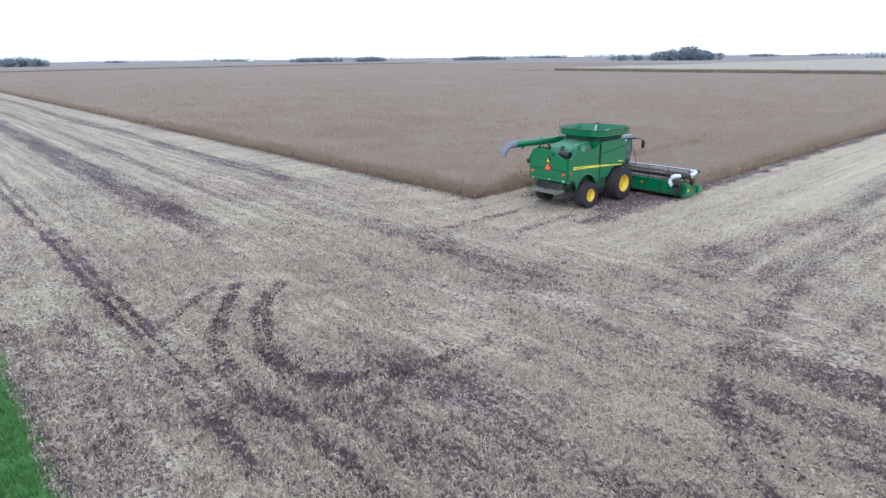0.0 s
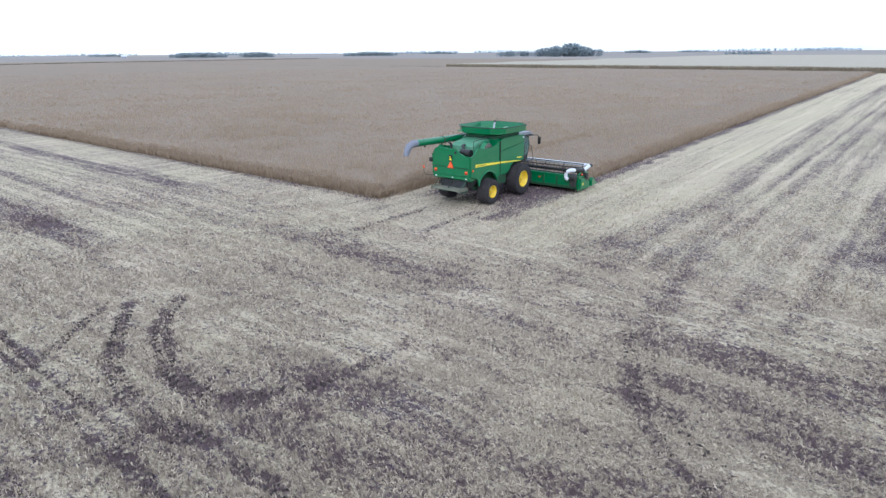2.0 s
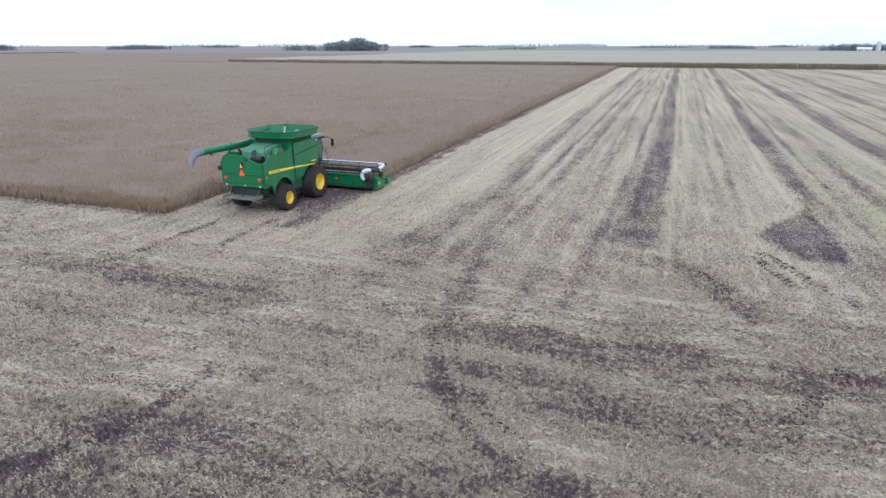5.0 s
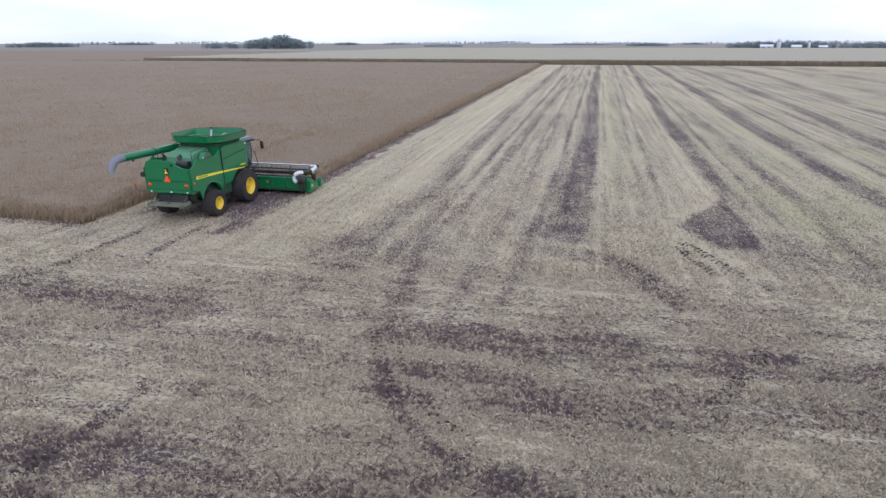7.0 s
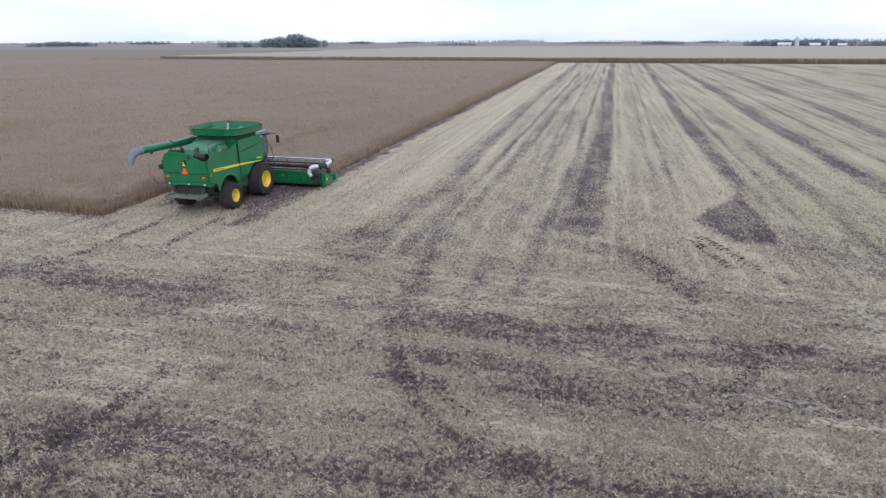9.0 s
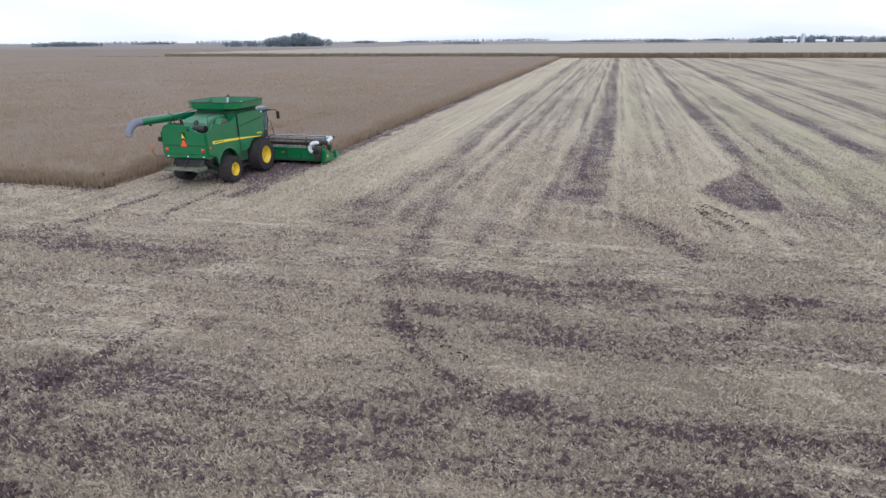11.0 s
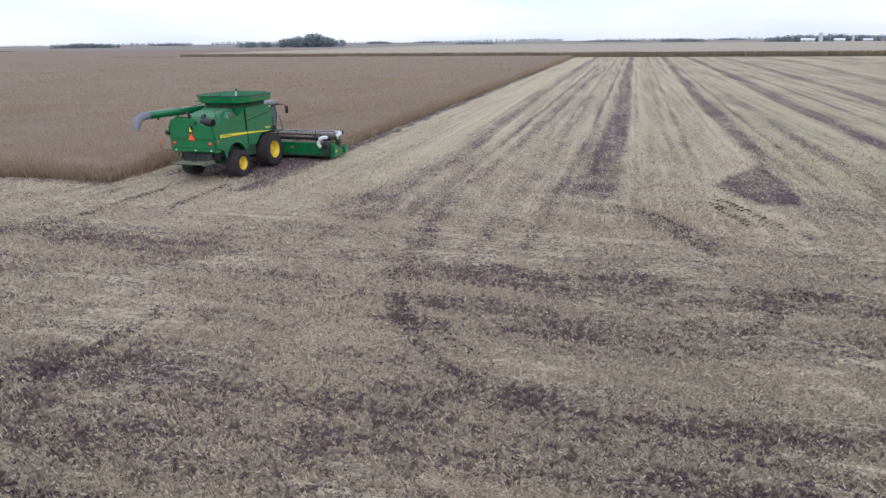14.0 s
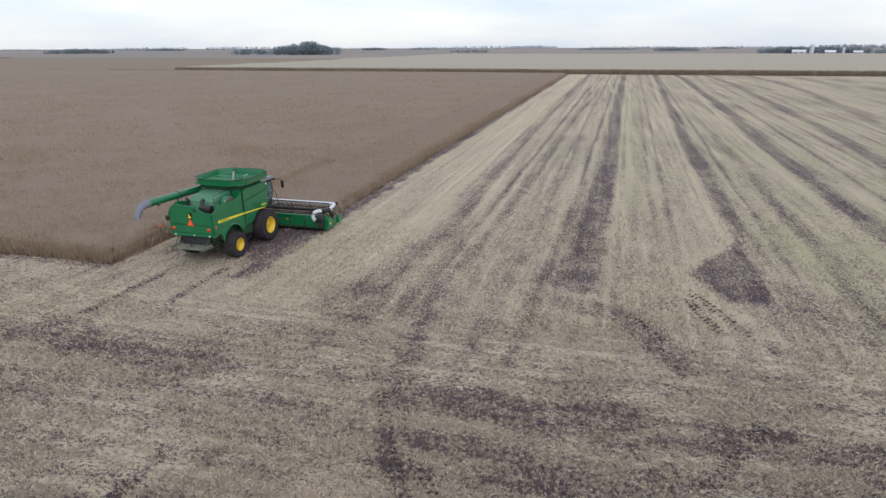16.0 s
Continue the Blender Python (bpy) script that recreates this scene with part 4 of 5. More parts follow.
def build_combine():
    cb = tagged(new("combine_harvester"), "large green combine harvester with yellow wheels and stripe, cutting soybeans", "combine harvester")
    cb.empty_display_size = 0.5
    S = 1.46          # half width over the side panels
    # running gear
    for sd in (-1, 1):
        build_wheel(cb, sd * 1.45, 0.0, 1.02, 0.86, sd, 0.50)
        build_wheel(cb, sd * 1.50, -3.52, 0.78, 0.70, sd, 0.37)
    part("front_axle", tube(bmesh.new(), [(-1.2, 0, 1.02), (1.2, 0, 1.02)], 0.2, 12), GREEN_DARK, cb)
    bm = boxed(-1.2, 1.2, -3.66, -3.38, 0.7, 0.98, bevel=0.04)
    box(bm, -0.25, 0.25, -3.75, -3.3, 0.95, 1.5, bevel=0.03)
    part("rear_axle", bm, GREEN_DARK, cb)
    bm = prism(bmesh.new(), [(-4.9, 1.5), (-3.0, 1.25), (-1.2, 1.05), (0.7, 1.15), (0.9, 2.0), (-5.0, 2.2)], "x", -1.0, 1.0, 0.03)
    part("chassis", bm, GREEN_DARK, cb, "dark green frame and threshing body")
    for sd in (-1, 1):
        part("final_drive", boxed(sd * 0.75, sd * 1.1, -0.35, 0.35, 0.75, 1.55, bevel=0.05), GREEN_DARK, cb)
        part("fuel_tank_guard" if sd < 0 else "belt_guard", prism(bmesh.new(), [(-2.3, 1.0), (-1.25, 0.9), (-1.2, 1.75), (-2.5, 1.75)], "x", sd * 1.02, sd * 1.3, 0.03), GREEN_DARK, cb)
        part("access_step", boxed(sd * 1.0, sd * 1.38, -2.35, -1.65, 0.62, 0.70, bevel=0.01), BLACK, cb)
    # side panels: rear shield with its wheel arch and scooped top, and front shield
    rear_outline = [(-5.30, 1.86), (-4.62, 1.72)] + arch(-3.52, 1.02, 162, 22, 0.98) + [(-2.20, 1.56), (-2.20, 2.48), (-3.2, 2.56), (-3.95, 2.66), (-4.22, 2.78), (-4.34, 3.0), (-4.42, 3.3), (-4.50, 3.50),
                    (-4.60, 3.53), (-4.72, 3.42), (-4.86, 3.24), (-5.0, 3.12), (-5.16, 3.08), (-5.36, 3.07)]
    recess_outline = [(-4.45, 2.5), (-2.20, 2.4), (-2.20, 3.62), (-2.30, 3.70), (-2.42, 3.58), (-2.62, 3.45), (-3.1, 3.36), (-3.7, 3.36), (-4.2, 3.43), (-4.45, 3.48)]
    front_outline = [(-2.17, 1.56), (-1.35, 1.56), (-1.12, 1.72), (-0.95, 1.98), (-0.62, 2.16), (0.0, 2.19), (0.52, 2.13), (0.60, 2.30), (0.62, 3.30), (-2.17, 3.02)]
    upper_outline = [(-2.17, 3.05), (0.62, 3.33), (0.58, 3.80), (-1.9, 3.80), (-2.17, 3.72)]
    for sd in (-1, 1):
        rp = part("side_panel", prism(bmesh.new(), rear_outline, "x", sd * (S - 0.1), sd * S, 0.03), GREEN, cb, "green rear side shield with wheel arch")
        part("engine_side", prism(bmesh.new(), recess_outline, "x", sd * (S - 0.16), sd * (S - 0.055), 0.02), GREEN, cb, "recessed green engine side panel")
        part("arch_lip", tube(bmesh.new(), [(sd * (S + 0.01), y, z) for y, z in arch(-3.52, 1.03, 165, 18, 0.98)], 0.035, 6), GREEN, rp)
        fp = part("side_panel", prism(bmesh.new(), front_outline, "x", sd * (S - 0.1), sd * S, 0.025), GREEN, cb, "green front side shield")
        part("tank_side", prism(bmesh.new(), upper_outline, "x", sd * (S - 0.1), sd * (S - 0.01), 0.02), GREEN, cb)
        # the stripe falls a little towards the front
        def wid(y):
            return 0.088 - 0.012 * (y + 5.05)
        for y0, y1, p in ((-4.86, -3.7, rp), (-3.7, -2.22, rp), (-2.15, -0.9, fp), (-0.9, 0.22, fp)):
            z0, z1 = (2.50 - 0.04 * (y + 5.05) - 0.005 * (y + 5.05) ** 2 for y in (y0, y1))
            part("stripe", prism(bmesh.new(), [(y0, z0 - wid(y0)), (y1, z1 - wid(y1)), (y1, z1 + wid(y1)), (y0, z0 + wid(y0))], "x", sd * S, sd * (S + 0.006)), STRIPE, p, "yellow stripe")
        # unreadable lettering on the stripe and the model plate as bars
        for k in range(11):
            y0 = -4.72 + 0.085 * k
            z0 = 2.50 - 0.04 * (y0 + 5.05) - 0.005 * (y0 + 5.05) ** 2
            part("lettering", boxed(sd * (S + 0.006), sd * (S + 0.010), y0, y0 + 0.055, z0 - 0.03, z0 + 0.03), GREEN_DARK, rp)
        part("model_plate", prism(bmesh.new(), [(-0.25, 2.37), (0.32, 2.33), (0.34, 2.40), (-0.22, 2.44)], "x", sd * S, sd * (S + 0.008)), STRIPE, fp)
        part("seam", boxed(sd * (S - 0.06), sd * (S + 0.004), -2.21, -2.165, 1.58, 3.66), BLACK, rp)
        part("marker_light", boxed(sd * S, sd * (S + 0.05), -5.2, -5.08, 2.2, 2.32, bevel=0.02), ORANGE, rp, "orange side marker")
        part("work_light", boxed(sd * (S - 0.02), sd * (S + 0.04), 0.42, 0.54, 3.58, 3.68, bevel=0.01), WHITE, fp)
    # rear hood
    hood = part("rear_hood", prism(bmesh.new(), [(-1.36, 1.86), (1.36, 1.86), (1.40, 2.3), (1.37, 3.0), (1.28, 3.07), (1.05, 3.08), (0.84, 3.09), (0.66, 3.16), (0.5, 3.36), (0.36, 3.47), (-0.9, 3.52), (-1.22, 3.42), (-1.36, 3.2), (-1.40, 2.3)], "y", -5.36, -5.22, 0.05), GREEN, cb, "green rear hood")
    part("hood_crease", boxed(-1.38, 1.38, -5.40, -5.35, 2.36, 2.40, bevel=0.015), GREEN_DARK, hood)
    part("emblem_plate", boxed(-0.13, 0.13, -5.385, -5.36, 2.72, 3.10, bevel=0.005), BLACK, hood)
    part("emblem", prism(bmesh.new(), [(-0.09, 2.78), (0.02, 2.80), (0.10, 2.76), (0.06, 2.88), (0.02, 2.90), (-0.02, 3.04), (-0.07, 3.0), (-0.05, 2.88), (-0.10, 2.84)], "y", -5.386, -5.392), STRIPE, hood, "plain yellow emblem")
    part("warning_triangle", prism(bmesh.new(), [(-0.2, 2.34), (0.2, 2.34), (0.025, 2.68), (-0.025, 2.68)], "y", -5.375, -5.41), ORANGE, hood, "orange slow-vehicle triangle")
    part("triangle_frame", prism(bmesh.new(), [(-0.24, 2.31), (0.24, 2.31), (0.03, 2.73), (-0.03, 2.73)], "y", -5.362, -5.374), RED, hood)
    for sd in (-1, 1):
        part("tail_light", boxed(sd * 1.04, sd * 1.24, -5.40, -5.34, 2.12, 2.22, bevel=0.02), ORANGE, hood, "orange tail light")
        part("tail_light", boxed(sd * 1.04, sd * 1.24, -5.39, -5.34, 2.04, 2.11, bevel=0.01), RED, hood)
    part("round_vent", lathe_y(bmesh.new(), 0.09, 0.06, 0.35, -5.37, 3.25), BLACK, hood)
    part("rear_light_pod", boxed(-1.66, -1.36, -5.42, -5.16, 2.55, 2.82, bevel=0.05), BLACK, cb, "black rear lamp pod")
    arm = part("marker_arm", tube(bmesh.new(), [(-1.3, -5.3, 1.75), (-1.95, -5.34, 1.72), (-2.12, -5.34, 1.85), (-2.12, -5.34, 2.12)], 0.016, 6), BLACK, cb, "thin black marker arm")
    part("marker", boxed(-2.18, -2.06, -5.36, -5.32, 2.10, 2.24, bevel=0.01), ORANGE, arm, "orange side marker")
    part("bumper_skirt", prism(bmesh.new(), [(-5.38, 1.72), (-5.2, 1.60), (-4.7, 1.62), (-4.7, 1.88), (-5.38, 1.88)], "x", -1.36, 1.36, 0.03), GREEN, cb)
    # chopper and tailboard
    part("straw_chopper", prism(bmesh.new(), [(-5.15, 1.05), (-4.4, 0.95), (-4.2, 1.65), (-5.0, 1.68)], "x", -0.95, 0.95, 0.04), BLACK, cb, "black straw chopper")
    bm = boxed(-1.02, 1.02, -6.0, -5.0, 1.09, 1.13, bevel=0.01)
    for x in (-1.02, 0.98):
        box(bm, x, x + 0.04, -6.0, -5.0, 1.02, 1.22)
    tb = part("tailboard", bm, GRAIN, cb, "dusty green chaff tailboard")
    for k in range(7):
        x = -0.84 + 0.28 * k
        part("vane", prism(bmesh.new(), [(-5.92, 1.085), (-5.1, 1.085), (-5.1, 0.93), (-5.8, 1.0)], "x", x - 0.008, x + 0.008), GREEN_DARK, tb)
    for x in (-0.8, 0.8):
        part("spreader_rotor", cyl_z(bmesh.new(), x * 0.65, -4.95, 0.86, 0.98, 0.38), GREEN_DARK, cb)
    bar = part("rear_bumper", boxed(-1.3, 1.3, -5.36, -5.26, 1.70, 1.84, bevel=0.02), BLACK, cb, "black rear bar with small lamps")
    for x in (-1.1, 0.15, 1.15):
        part("lamp", boxed(x - 0.05, x + 0.05, -5.40, -5.36, 1.73, 1.81, bevel=0.01), WHITE, bar, "small white lamp")
    for sd in (-1, 1):
        part("chopper_pulley", lathe_x(bmesh.new(), [(0, 0.26), (sd * 0.1, 0.26), (sd * 0.12, 0.2)], sd * 1.0, -4.75, 1.38, 20), BLACK, cb, "black belt pulley", True)
        part("chopper_belt", prism(bmesh.new(), [(-4.9, 1.15), (-4.75, 1.12), (-3.9, 1.75), (-3.95, 1.85), (-4.95, 1.55)], "x", sd * 1.08, sd * 1.14), BLACK, cb)
        part("tailboard_link", tube(bmesh.new(), [(sd * 0.98, -5.7, 1.2), (sd * 1.05, -5.1, 1.66)], 0.025, 6), GREEN_DARK, cb)
        part("frame_strut", tube(bmesh.new(), [(sd * 1.15, -4.9, 1.7), (sd * 1.05, -4.55, 1.1), (sd * 0.9, -3.9, 0.95)], 0.06, 8), GREEN_DARK, cb)
    part("hitch", tube(bmesh.new(), [(0, -5.2, 1.5), (0, -5.55, 1.25), (0, -5.6, 1.18)], 0.04, 8), BLACK, cb)
    for x, dx in ((-0.6, -0.1), (-0.35, 0.05), (0.9, 0.1)):
        part("hose", tube(bmesh.new(), [(x, -5.1, 1.75), (x + dx, -5.3, 1.45), (x + dx * 2, -5.15, 1.2)], 0.025, 6), BLACK, cb)
    # engine deck: hood floor, radiator housing, screen, air cleaner, exhaust
    part("engine_deck", prism(bmesh.new(), [(-5.25, 2.85), (-4.5, 2.9), (-4.4, 3.0), (-2.2, 3.05), (-2.2, 2.6), (-5.25, 2.5)], "x", -1.2, 1.2), DECK, cb, "dusty green engine deck")
    eh = part("engine_hood", prism(bmesh.new(), [(-4.15, 3.0), (-4.05, 3.45), (-3.6, 3.62), (-2.3, 3.78), (-2.3, 3.0)], "x", -1.05, 0.75, 0.06), DECK, cb, "dusty pale-green engine cover")
    part("cover_seam", boxed(-0.2, -0.16, -3.9, -2.4, 3.5, 3.56), BLACK, eh)
    part("radiator_housing", lathe_x(bmesh.new(), [(-0.12, 0.5), (0.1, 0.5), (0.16, 0.46)], 1.02, -3.15, 3.18, 28), GREEN, cb, "round rotary screen housing", True)
    part("rotary_screen", lathe_x(bmesh.new(), [(0.0, 0.44), (0.03, 0.44), (0.07, 0.15)], 1.18, -3.15, 3.18, 24), DARKSCREEN, cb, "dark rotary air screen", True)
    part("air_cleaner", tube(bmesh.new(), [(0.35, -4.75, 3.2), (1.05, -4.75, 3.2)], 0.22, 16), BLACK, cb, "black air cleaner", True)
    part("intake_pipe", tube(bmesh.new(), [(0.3, -4.45, 3.3), (0.1, -4.3, 3.5), (0.0, -4.0, 3.5)], 0.1, 12), BLACK, cb, "", True)
    part("exhaust_pipe", tube(bmesh.new(), [(-0.7, -4.4, 3.0), (-0.7, -4.4, 3.55), (-0.7, -4.55, 3.7)], 0.09, 12), BLACK, cb, "", True)
    for k in range(6):
        part("deck_rib", boxed(-1.2, -0.2, -4.6 - 0.1 * k, -4.56 - 0.1 * k, 2.9, 2.97), BLACK, cb)
    for x in (-1.2, 0.95):
        bm = tube(bmesh.new(), [(x, -4.35, 3.4), (x, -4.35, 3.85), (x, -2.4, 4.0)], 0.018, 6)
        part("hand_rail", bm, BLACK, cb)
    # grain tank: bin, flared extension leaves and inside
    part("grain_bin", boxed(-1.33, 1.33, -2.25, 0.55, 2.6, 3.80, bevel=0.05), GREEN, cb)
    part("bin_collar", boxed(-1.2, 1.2, -2.26, 0.42, 3.76, 3.96, bevel=0.05), GREEN_DARK, cb)
    low = octagon(1.22, 1.36, 0.5, -0.93, 3.90)
    high = octagon(1.73, 1.84, 0.69, -0.93, 4.10)
    top = octagon(1.80, 1.90, 0.72, -0.93, 4.46)
    tank = part("tank_extension", boxed(-1.2, 1.2, -2.2, 0.4, 3.90, 3.93), GREEN_TANK, cb, "green tank floor")
    for ring_a, ring_b, nm in ((low, high, "tank_leaf"), (high, top, "tank_rim")):
        for k in range(8):
            bm = bmesh.new()
            a, b, c, d = ring_a[k], ring_a[(k + 1) % 8], ring_b[(k + 1) % 8], ring_b[k]
            n = (b - a).cross(d - a).normalized() * 0.03
            lo, hi = [bm.verts.new(p) for p in (a, b, c, d)], [bm.verts.new(p - n) for p in (a, b, c, d)]
            bm.faces.new(lo)
            bm.faces.new(hi)
            for j in range(4):
                bm.faces.new((lo[j], lo[(j + 1) % 4], hi[(j + 1) % 4], hi[j]))
            part(nm, bm, GREEN, tank, "green flared grain tank leaf" if nm == "tank_leaf" else "green upright tank rim")
    for x0, x1 in ((-1.62, -0.15), (1.62, 0.15)):
        part("tank_slope", prism(bmesh.new(), [(x0, 4.16), (x1, 3.97), (x1, 3.95), (x0, 4.12)], "y", -2.5, 0.64), GREEN_TANK, tank, "pale green sloping tank floor")
    for k in range(4):
        y = -2.1 + 0.8 * k
        part("tank_rib", boxed(-1.66, 1.66, y, y + 0.04, 4.12, 4.17), GREEN_TANK, tank)
    part("tank_trim", tube(bmesh.new(), [tuple(p) for p in top] + [tuple(top[0])], 0.025, 6, caps=False), BLACK, tank, "black rubber rim trim")
    part("loading_auger", tube(bmesh.new(), [(0.05, -0.95, 3.9), (0.05, -0.75, 4.62)], [0.07, 0.06], 10), STEEL, tank, "steel filling auger")
    part("auger_cap", tube(bmesh.new(), [(0.05, -0.75, 4.6), (0.05, -0.73, 4.74)], [0.09, 0.05], 12), BLACK, tank)
    part("cross_brace", tube(bmesh.new(), [(-1.6, -0.75, 4.22), (1.6, -0.75, 4.22)], 0.03, 8), GREEN, tank)
    part("sensor_post", tube(bmesh.new(), [(0.5, -0.3, 3.9), (0.42, -0.25, 4.25), (0.6, -0.1, 4.3)], 0.025, 6), STEEL, tank)
    # unloading auger along the left side, folded back
    au = part("unloading_auger", tube(bmesh.new(), [(-1.52, 0.35, 2.7), (-1.58, 0.30, 3.3), (-1.62, 0.05, 3.55), (-1.70, -0.6, 3.62), (-1.95, -6.35, 3.72)], [0.23, 0.24, 0.24, 0.22, 0.21], 16), GREEN, cb, "long green unloading auger tube, folded back", True)
    part("spout", tube(bmesh.new(), [(-1.94, -6.2, 3.72), (-1.96, -6.55, 3.71), (-1.97, -6.85, 3.60), (-1.98, -7.08, 3.26), (-1.98, -7.14, 3.06)], [0.215, 0.22, 0.21, 0.18, 0.16], 16), GREY, au, "grey rubber auger spout", True)
    for y in (-1.4, -3.8):
        part("tube_band", tube(bmesh.new(), [(-1.674 - 0.0435 * (-y), y, 3.62 - 0.0174 * (y + 0.6)), (-1.674 - 0.0435 * (-y + 0.08), y - 0.08, 3.62 - 0.0174 * (y + 0.52))], 0.235, 16), GREEN_DARK, au)
    part("auger_lamp", boxed(-1.97, -1.87, -5.5, -5.38, 3.40, 3.52, bevel=0.02), BLACK, au)
    part("auger_cradle", tube(bmesh.new(), [(-1.4, -3.9, 2.9), (-1.80, -3.9, 3.15), (-1.84, -3.9, 3.46)], 0.04, 8), GREEN_DARK, cb)
    # cab
    cab = part("cab", boxed(-0.92, 0.92, 0.60, 2.05, 1.85, 2.25, bevel=0.05), BLACK, cb, "black cab base")
    part("cab_back_wall", boxed(-0.9, 0.9, 0.60, 0.68, 2.25, 3.55), BLACK, cab)
    for sd in (-1, 1):
        part("side_window", prism(bmesh.new(), [(0.72, 2.25), (1.95, 2.25), (2.12, 2.9), (2.0, 3.52), (0.72, 3.52)], "x", sd * 0.92, sd * 0.945), GLASS, cab, "tinted cab window").visible_shadow = False
        part("cab_pillar", tube(bmesh.new(), [(sd * 0.93, 0.70, 2.2), (sd * 0.93, 0.70, 3.58)], 0.05, 8), BLACK, cab)
        part("cab_pillar", tube(bmesh.new(), [(sd * 0.90, 1.97, 2.2), (sd * 0.93, 2.14, 2.9), (sd * 0.9, 2.02, 3.58)], 0.045, 8), BLACK, cab)
        mir = part("mirror_arm", tube(bmesh.new(), [(sd * 0.95, 1.95, 3.52), (sd * 1.45, 2.25, 3.58), (sd * 1.62, 2.28, 3.45)], 0.025, 8), BLACK, cb)
        part("mirror", boxed(sd * 1.52, sd * 1.74, 2.24, 2.32, 2.98, 3.46, bevel=0.03), BLACK, mir, "black cab mirror")
        part("platform", boxed(sd * 0.95, sd * 1.45, 0.7, 2.0, 1.95, 2.0, bevel=0.01), BLACK, cb)
        part("guard_rail", tube(bmesh.new(), [(sd * 1.42, 0.8, 2.0), (sd * 1.42, 0.8, 2.95), (sd * 1.42, 1.6, 2.95), (sd * 1.42, 1.95, 2.0)], 0.02, 6), BLACK, cb)
    part("windscreen", prism(bmesh.new(), [(-0.9, 2.2), (0.9, 2.2), (0.94, 2.9), (0.88, 3.54), (-0.88, 3.54), (-0.94, 2.9)], "y", 2.02, 2.06), GLASS, cab, "curved tinted windscreen").visible_shadow = False
    part("operator_seat", prism(bmesh.new(), [(0.85, 2.25), (1.35, 2.25), (1.38, 2.42), (1.0, 2.46), (0.92, 3.05), (0.8, 3.05)], "x", -0.26, 0.26, 0.04), BLACK, cab, "black operator seat")
    part("steering_column", tube(bmesh.new(), [(0, 1.75, 2.25), (0, 1.6, 2.75)], 0.04, 8), BLACK, cab)
    part("steering_wheel", tube(bmesh.new(), [(0.19 * math.cos(radians(a)), 1.58 + 0.06 * math.sin(radians(a)), 2.78 + 0.18 * math.sin(radians(a))) for a in range(0, 361, 30)], 0.015, 6, caps=False), BLACK, cab)
    part("armrest_console", boxed(0.3, 0.48, 1.0, 1.6, 2.3, 2.62, bevel=0.03), GREY, cab)
    rf = part("cab_roof", boxed(-1.02, 1.02, 0.55, 2.42, 3.54, 3.78, bevel=0.09), ROOF, cb, "grey-green cab roof with dark edge", True)
    part("roof_edge", boxed(-1.04, 1.04, 0.7, 2.46, 3.52, 3.60, bevel=0.02), BLACK, rf)
    part("gps_dome", cyl_z(bmesh.new(), 0.1, 2.15, 3.78, 3.90, 0.16), WHITE, rf, "white satellite receiver")
    part("beacon", cyl_z(bmesh.new(), 0.8, 0.72, 3.76, 3.96, 0.07), BEACON, rf, "amber beacon")
    for x in (-0.75, -0.5, 0.5, 0.75):
        part("roof_lamp", boxed(x - 0.1, x + 0.1, 2.40, 2.48, 3.58, 3.70, bevel=0.02), WHITE, rf)
    part("antenna", tube(bmesh.new(), [(-0.8, 0.8, 3.75), (-0.8, 0.78, 4.7)], 0.008, 5), BLACK, rf)
    # ladder on the left
    lad = part("ladder", tube(bmesh.new(), [(-1.45, 1.1, 2.0), (-1.75, 1.1, 0.6)], 0.025, 6), BLACK, cb)
    part("ladder_rail", tube(bmesh.new(), [(-1.45, 1.6, 2.0), (-1.75, 1.6, 0.6)], 0.025, 6), BLACK, lad)
    for k in range(5):
        part("rung", boxed(-1.76 + 0.065 * k, -1.66 + 0.065 * k, 1.1, 1.6, 0.62 + 0.3 * k, 0.65 + 0.3 * k), BLACK, lad)
    # feeder house
    part("feeder_house", prism(bmesh.new(), [(0.6, 1.2), (2.5, 0.45), (2.6, 1.15), (0.9, 1.85)], "x", -0.72, 0.72, 0.03), GREEN, cb, "green feeder house")
    for sd in (-1, 1):
        part("lift_cylinder", tube(bmesh.new(), [(sd * 0.6, 0.3, 0.75), (sd * 0.6, 2.1, 0.5)], 0.06, 8), BLACK, cb)
    part("drive_shield", boxed(0.74, 1.05, 1.4, 2.3, 0.75, 1.25, bevel=0.05), GREEN, cb)
    build_header(cb)
    return cb


def lathe_y(bm, r0, r1, cx, cy, cz, sides=16):
    return tube(bm, [(cx, cy + 0.02, cz), (cx, cy - 0.04, cz)], [r0, r1], sides)


def cyl_z(bm, cx, cy, z0, z1, r, sides=18):
    return tube(bm, [(cx, cy, z0), (cx, cy, z0 + (z1 - z0) * 0.8), (cx, cy, z1)], [r, r, r * 0.7], sides)


def octagon(hx, hy, cut, cy, z):
    return [Vector(p) for p in ((-hx + cut, cy - hy, z), (hx - cut, cy - hy, z), (hx, cy - hy + cut, z), (hx, cy + hy - cut, z), (hx - cut, cy + hy, z), (-hx + cut, cy + hy, z), (-hx, cy + hy - cut, z), (-hx, cy - hy + cut, z))]


